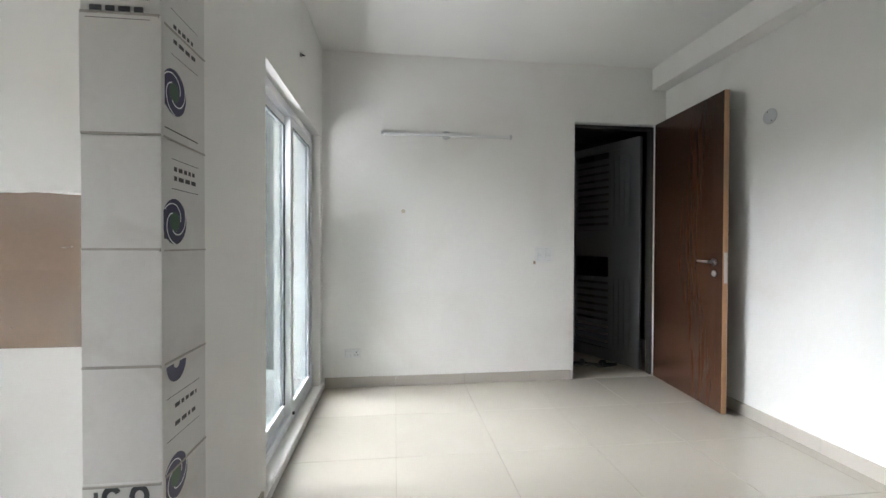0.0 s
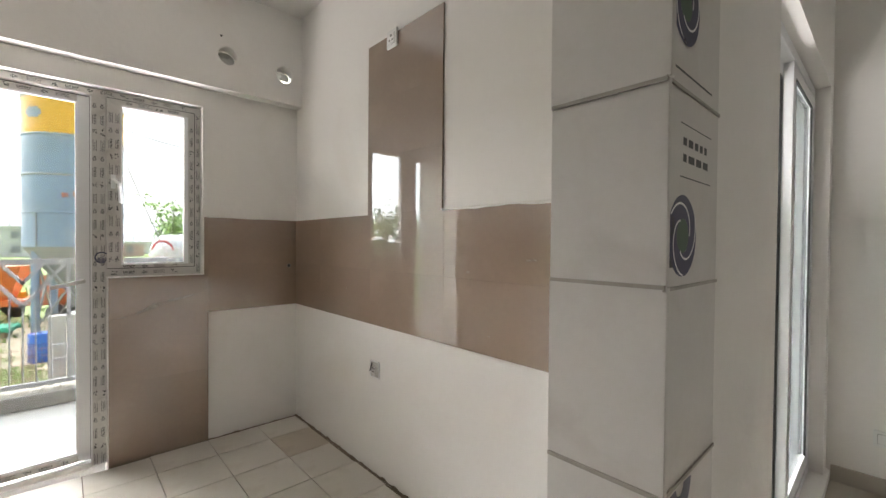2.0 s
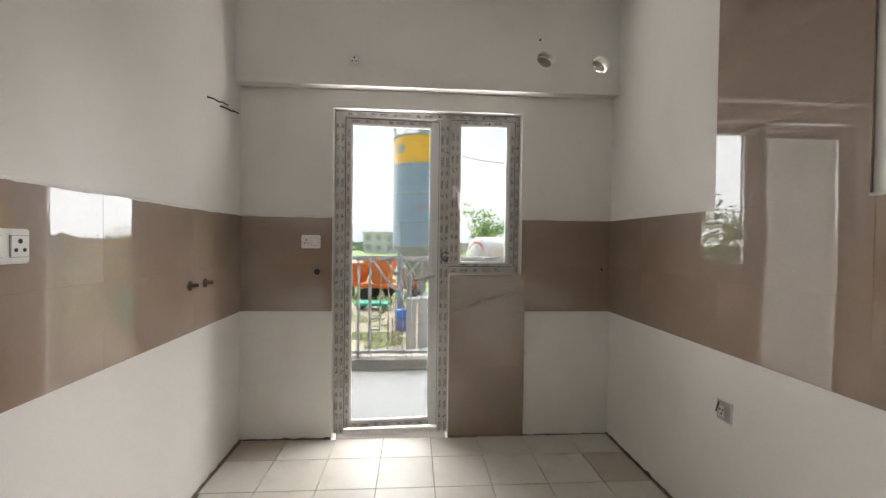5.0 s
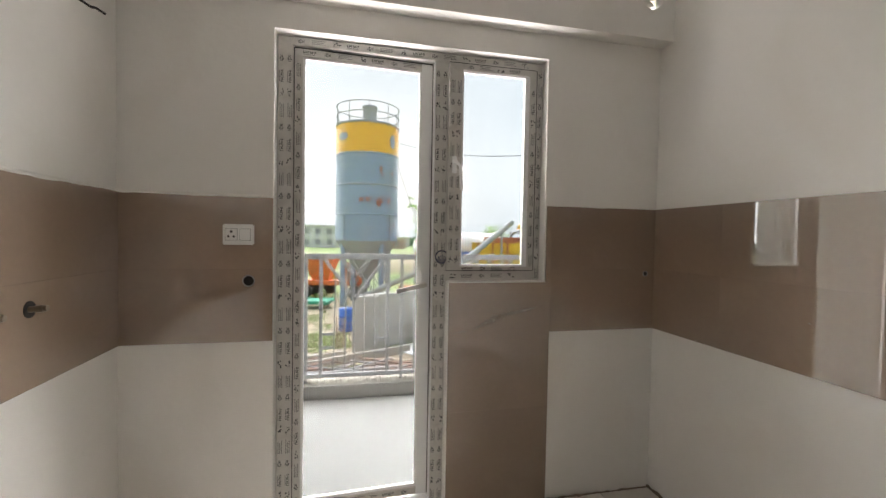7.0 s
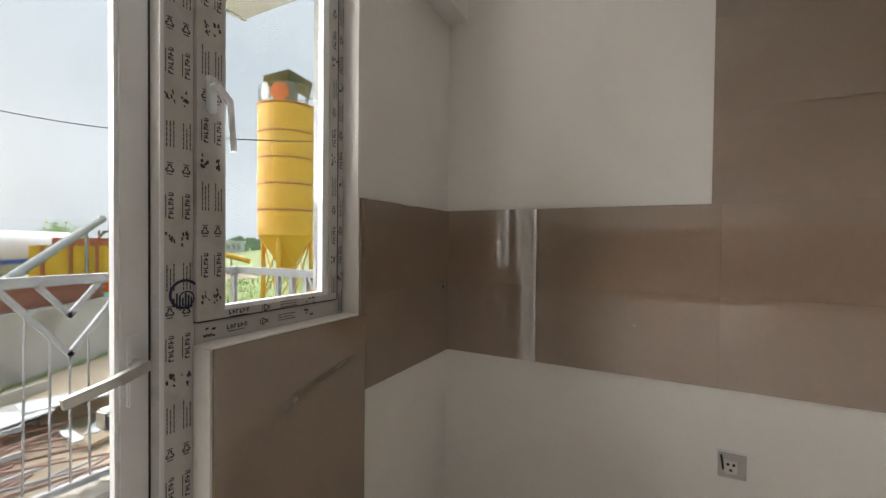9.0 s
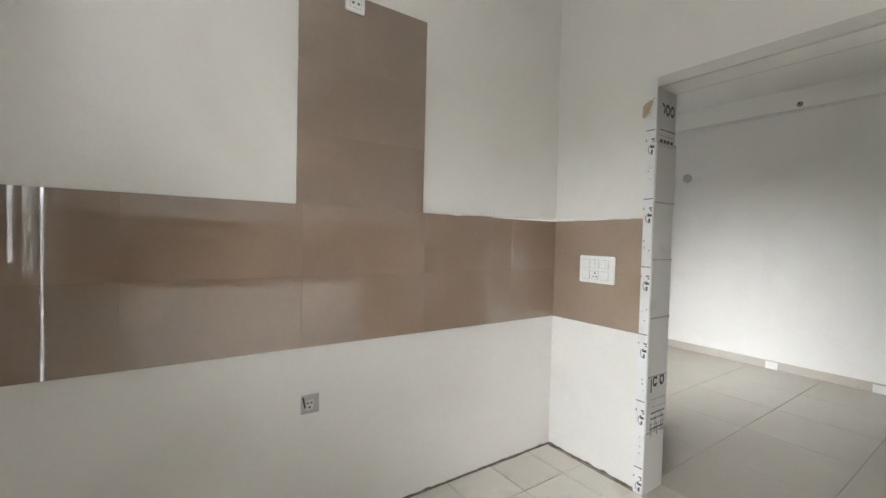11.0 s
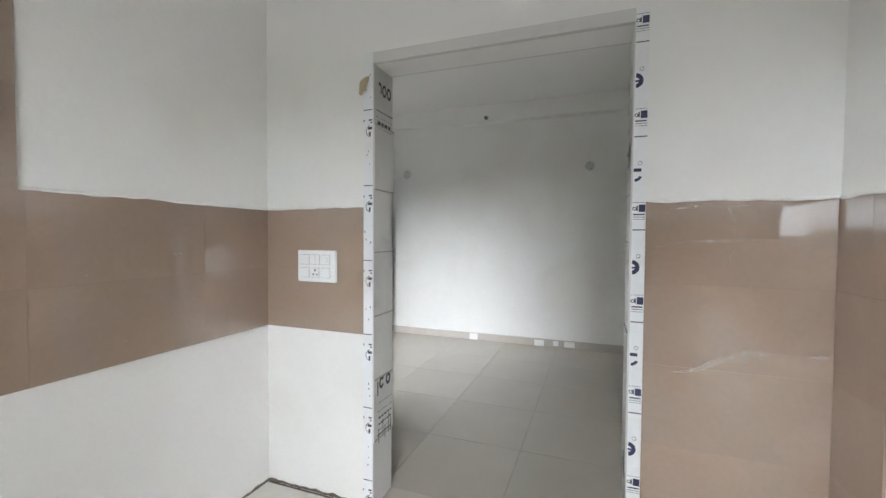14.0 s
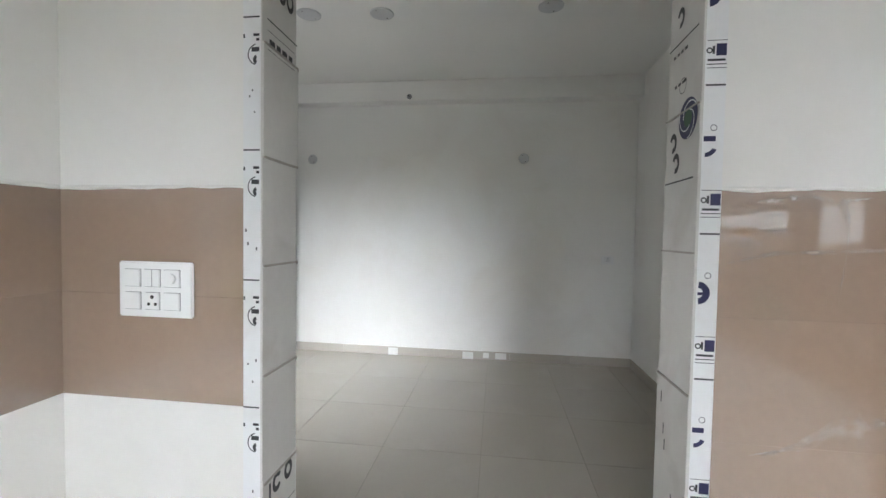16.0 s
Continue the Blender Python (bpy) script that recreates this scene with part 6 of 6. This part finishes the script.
# living room floor, 0.6 m grid
xs = [OX1] + [0.6 * k for k in range(0, 5)] + [LX]
ys = [LS] + [0.6 * k for k in range(-1, 7)] + [LY]
for i in range(len(xs) - 1):
    for j in range(len(ys) - 1):
        if ys[j + 1] - ys[j] > 0.02:
            lay(floor_l, xs[i], xs[i + 1], ys[j], ys[j + 1], LTILE, gap=0.0022, wobble=0.0002)


def mortar_edge(name, a, b, normal, seed):
    """Crumbled mortar and dirt left in the open joint at the foot of a wall."""
    a, b, n = Vector(a), Vector(b), Vector(normal)
    bm = bmesh.new()
    rows = []
    steps = int((b - a).length / 0.011)
    for i in range(steps + 1):
        p = a.lerp(b, i / steps)
        k = 0.5 + 0.5 * noise.noise(Vector((i * 0.09, seed, 0))) + 0.35 * noise.noise(Vector((i * 0.5, seed, 3)))
        out = 0.005 + 0.013 * max(0.0, k) ** 2
        up = 0.002 + 0.012 * max(0.0, 0.2 + noise.noise(Vector((i * 0.21, seed, 7))))
        rows.append([bm.verts.new((*(p + n * d), z)) for d, z in ((0.001, up), (out * 0.4, up * 0.75), (out * 0.8, 0.003), (out, -0.004))])
    for q, w in zip(rows, rows[1:]):
        for k in range(3):
            bm.faces.new((q[k], q[k + 1], w[k + 1], w[k]))
    structure(name, bm, MORTAR, "crumbled dark mortar and dirt at the foot of the wall")


mortar_edge("trim_mortar_north", (XE, YN), (XK, YN), (0, -1), 1)
mortar_edge("trim_mortar_south", (XE, YS), (XK, YS + 0.058), (0, 1), 2)
mortar_edge("trim_mortar_end_south", (XE, YS), (XE, -0.034), (1, 0), 3)
mortar_edge("trim_mortar_end_north", (XE + 0.011, 0.72), (XE + 0.011, YN), (1, 0), 4)
mortar_edge("trim_mortar_opening", (XK, 1.21), (XK, YN), (-1, 0), 5)


def skirting(name, a, b, normal):
    """Skirting tiles from a to b, standing out along normal."""
    a, b = Vector(a), Vector(b)
    d = (b - a).normalized()
    n = Vector(normal)
    root = thing(name, (0, 0, 0), "glossy ivory tile skirting along the wall", "skirting", kind="structure")
    s = 0.0
    total = (b - a).length
    while s < total - 0.01:
        e = min(s + 0.6, total)
        m = Matrix.Identity(4)
        p = a + d * ((s + e) / 2) + n * 0.011
        m.col[0], m.col[1], m.col[2] = (*d, 0, 0), (0, 0, 1, 0), (*n, 0, 0)
        if m.to_3x3().determinant() < 0:
            m.col[0] = (*(-d), 0, 0)
        m.translation = (p.x, p.y, 0.043)
        shared("tile", box_mesh("tile", e - s - 0.0015, 0.085, 0.011, SKIRT), root, m)
        s = e


skirting("baseboard_far", (XL + 0.02, LY), (1.586, LY), (0, -1))
skirting("baseboard_east", (LX, LS), (LX, LY), (-1, 0))
skirting("baseboard_south", (XL, LS), (LX, LS), (0, 1))
skirting("baseboard_west", (XL, LS), (XL, -0.17), (1, 0))
skirting("baseboard_west_north", (XL, 1.406), (XL, 2.0), (1, 0))


def wall_tiles(root, place, us, vs):
    """Tiles in a wall plane: place gives the pose of a point (u, v) with z out of the wall."""
    for i in range(len(us) - 1):
        for j in range(len(vs) - 1):
            w, h = us[i + 1] - us[i], vs[j + 1] - vs[j]
            if w > 0.01 and h > 0.01:
                shared("tile", box_mesh("tile", w - 0.0003, h - 0.0003, 0.0085, BROWN, 0.0001), root,
                       place((us[i] + us[i + 1]) / 2, (vs[j] + vs[j + 1]) / 2) @ pose(0, 0, r.uniform(-0.0003, 0.0002), r.gauss(0, 0.05), r.gauss(0, 0.05), 0))


def dado(name, label, backing, place, *fields, m=None):
    root = structure(name, boxes(*backing, m=m), BROWN_GROUT, label)
    for us, vs in fields:
        wall_tiles(root, place, us, vs)
    return root


Z0, Z1 = 0.822, 1.424
ROWS = [Z0, 1.122, Z1]
north = lambda u, v: pose(u, YN - 0.0105, v, 90, 0, 0)
south = lambda u, v: SM @ pose(u, 0.0105, v, -90, 0, 0)
west = lambda u, v: pose(XE + 0.0105, u, v, 0, 90, 0) @ pose(0, 0, 0, 0, 0, 90)
east = lambda u, v: pose(XK - 0.0105, u, v, 0, -90, 0) @ pose(0, 0, 0, 0, 0, 90)
dado("trim_dado_north", "brown glazed tile dado with a tall panel on the kitchen wall",
     [(XE, XK, YN - 0.003, YN - 0.0005, Z0 + 0.003, Z1 - 0.003), (-2.355, -1.765, YN - 0.003, YN - 0.0005, Z1, 2.345)], north,
     ([XE + 0.010, -2.945, -2.345, -1.745, -1.145, XK - 0.010], ROWS), ([-2.372, -1.760], [Z1, 1.724, 2.024, 2.347]))
dado("trim_dado_south", "brown glazed tile dado on the kitchen wall", [(0.0, 2.575, 0.0005, 0.003, Z0 + 0.003, Z1 - 0.003), (2.323, 2.575, 0.0005, 0.003, 0.0, Z0 + 0.003)], south,
     ([0.012, 0.60, 1.20, 1.80, 2.40, 2.568], ROWS), ([2.32, 2.568], [-0.008, 0.222, 0.522, Z0]), m=SM)
dado("trim_dado_end", "brown glazed tile dado and window panel on the end wall",
     [(XE + 0.0005, XE + 0.003, YS, -0.036, Z0 + 0.003, Z1 - 0.003), (XE + 0.0005, XE + 0.003, 1.195, YN, Z0 + 0.003, Z1 - 0.003), (XE + 0.0005, XE + 0.003, 0.724, 1.212, -0.01, 1.052)], west,
     ([YS + 0.006, -0.036], ROWS), ([1.217, YN - 0.011], ROWS), ([1.194, 1.217], [1.062, Z1]), ([0.720, 1.217], [-0.008, 0.46, 1.060]))
dado("trim_dado_opening", "brown glazed tile dado on both sides of the opening",
     [(XK - 0.003, XK - 0.0005, 1.212, YN, Z0 + 0.003, Z1 - 0.003), (XK - 0.003, XK - 0.0005, -0.545, 0.022, 0.0, Z1 - 0.003)], east,
     ([1.211, YN - 0.011], ROWS), ([-0.538, 0.0225], [-0.008, 0.222, 0.522, Z0, 1.122, Z1]))


# uneven paint along the upper edges of the dado, and dust smears on the tiles
def paint_edge(name, u0, u1, put, seed):
    q = random.Random(seed)
    bm = bmesh.new()
    n = int((u1 - u0) / 0.012)
    rows = []
    drop = 0.003
    for i in range(n + 1):
        drop = min(0.008, max(0.0, drop + q.uniform(-0.0016, 0.0016)))
        u = u0 + (u1 - u0) * i / n
        rows.append([bm.verts.new(put(u, v, d)) for v, d in ((0.006, 0.0005), (0.005, 0.0122), (-drop, 0.0118), (-drop - 0.0005, 0.0098))])
    for a, b in zip(rows, rows[1:]):
        for k in range(3):
            bm.faces.new((a[k], a[k + 1], b[k + 1], b[k])).smooth = True
    structure(name, bm, PAINT, "uneven white paint along the tile edge")


paint_edge("trim_paint_north", -2.37, XE + 0.01, lambda u, v, d: (u, YN - d, Z1 + v), 1)
paint_edge("trim_paint_north_east", -1.76, XK - 0.01, lambda u, v, d: (u, YN - d, Z1 + v), 2)
paint_edge("trim_paint_south", 0.01, 2.56, lambda u, v, d: SM @ Vector((u, d, Z1 + v)), 3)
paint_edge("trim_paint_opening", 1.215, YN - 0.01, lambda u, v, d: (XK - d, u, Z1 + v), 4)
paint_edge("trim_paint_opening_south", -0.54, 0.022, lambda u, v, d: (XK - d, u, Z1 + v), 5)
paint_edge("trim_paint_end", YS + 0.01, -0.036, lambda u, v, d: (XE + d, u, Z1 + v), 6)
paint_edge("trim_paint_end_north", 1.22, YN - 0.01, lambda u, v, d: (XE + d, u, Z1 + v), 7)


def dust_film(name, color, scale):
    """Thin dust: dense in the middle of a streak, patchy, and gone at its rim."""
    m = material(name, color, 0.6, tone=0.12, tone_scale=20, spec=0.2)
    n, l = m.node_tree.nodes, m.node_tree.links
    fade = n.new("ShaderNodeAttribute")
    fade.attribute_name = "fade"
    at = n.new("ShaderNodeTexCoord")
    patchy = n.new("ShaderNodeTexNoise")
    patchy.inputs["Scale"].default_value, patchy.inputs["Detail"].default_value = scale, 5.0
    l.new(at.outputs["Object"], patchy.inputs["Vector"])
    spread = n.new("ShaderNodeMapRange")
    spread.inputs["From Min"].default_value, spread.inputs["From Max"].default_value = 0.35, 0.68
    l.new(patchy.outputs["Fac"], spread.inputs["Value"])
    times = n.new("ShaderNodeMath")
    times.operation = 'MULTIPLY'
    l.new(fade.outputs["Fac"], times.inputs[0])
    l.new(spread.outputs["Result"], times.inputs[1])
    l.new(times.outputs[0], n["Principled BSDF"].inputs["Alpha"])
    return m


DUST = dust_film("pale_dust_smear", (0.46, 0.39, 0.33), 26)
DUST_PALE = dust_film("white_scuff", (0.60, 0.55, 0.49), 60)


def smear(put, points, mat, seed):
    """A ragged streak along (u, v, half width) rows."""
    q = random.Random(seed)
    pts = []
    for (a, b) in zip(points, points[1:]):
        for k in range(8):
            f = k / 8
            pts.append([x + (y - x) * f for x, y in zip(a, b)])
    pts.append(list(points[-1]))
    bm = bmesh.new()
    fade = bm.verts.layers.float.new("fade")
    rows = [[bm.verts.new(put(u, v + s * w * q.uniform(1.4, 3.2))) for s in (-1, -0.3, 0.25, 1)] for u, v, w in pts]
    for a in rows[1:-1]:
        a[1][fade], a[2][fade] = q.uniform(0.35, 0.9), q.uniform(0.35, 0.9)
    for a, b in zip(rows, rows[1:]):
        for k in range(3):
            bm.faces.new((a[k], a[k + 1], b[k + 1], b[k]))
    root = thing("dust_smear", (0, 0, 0), "pale ragged dust smear on the brown tiles", "smear", "dust smears")
    part("dust", bm, mat, root)


EP = lambda u, v: (XK - 0.0118, u, v)
WP = lambda u, v: (XE + 0.0118, u, v)
NP = lambda u, v: (u, YN - 0.0118, v)
smear(EP, [(-0.09, 0.797, 0.001), (-0.16, 0.825, 0.006), (-0.24, 0.868, 0.011), (-0.30, 0.885, 0.012), (-0.36, 0.895, 0.003), (-0.43, 0.902, 0.002), (-0.53, 0.900, 0.004)], DUST, 1)
smear(EP, [(-0.065, 0.797, 0.0005), (-0.13, 0.812, 0.002), (-0.20, 0.845, 0.0025), (-0.25, 0.872, 0.0005)], DUST_PALE, 2)
smear(EP, [(-0.06, 1.395, 0.001), (-0.10, 1.398, 0.004), (-0.17, 1.41, 0.003), (-0.23, 1.395, 0.004), (-0.30, 1.405, 0.001)], DUST_PALE, 3)
smear(EP, [(-0.235, 1.40, 0.012), (-0.255, 1.35, 0.010), (-0.25, 1.25, 0.007), (-0.235, 1.16, 0.004)], DUST, 4)
smear(EP, [(0.0, 1.25, 0.001), (-0.10, 1.275, 0.003), (-0.24, 1.283, 0.003), (-0.40, 1.29, 0.001)], DUST, 5)
smear(WP, [(0.717, 0.821, 0.0008), (0.839, 0.846, 0.0040), (0.920, 0.883, 0.0100), (1.020, 0.914, 0.0060), (1.185, 0.949, 0.0010)], DUST, 6)
smear(NP, [(-1.30, 1.21, 0.0008), (-1.27, 1.213, 0.003), (-1.245, 1.214, 0.0006)], DUST_PALE, 7)
for k, (u, v) in enumerate(((-1.02, 0.98), (-1.48, 0.90), (-1.60, 1.15), (-2.6, 1.0), (-2.05, 1.9), (-1.1, 1.28))):
    smear(NP, [(u, v, 0.0006), (u + 0.008, v + 0.002, 0.002), (u + 0.016, v, 0.0004)], DUST_PALE, 20 + k)

# pale patches that paint window reflections along the living room skirting
GLINT_PALE = material("pale_reflection_patch", (0.74, 0.73, 0.70), 0.5, tone=0.08, tone_scale=25)
for y0, y1, z0, z1 in ((1.56, 1.665, 0.0, 0.078), (0.75, 0.862, 0.0, 0.072), (0.585, 0.645, 0.018, 0.074), (0.405, 0.52, 0.012, 0.076)):
    scrap = thing("skirting_glint", (LX - 0.0145, 0, 0), "pale patch painting a window's reflection on the skirting", "tape", "tape scraps")
    part("strip", boxes((-0.0012, 0.0, y0, y1, z0, z1)), GLINT_PALE, scrap)
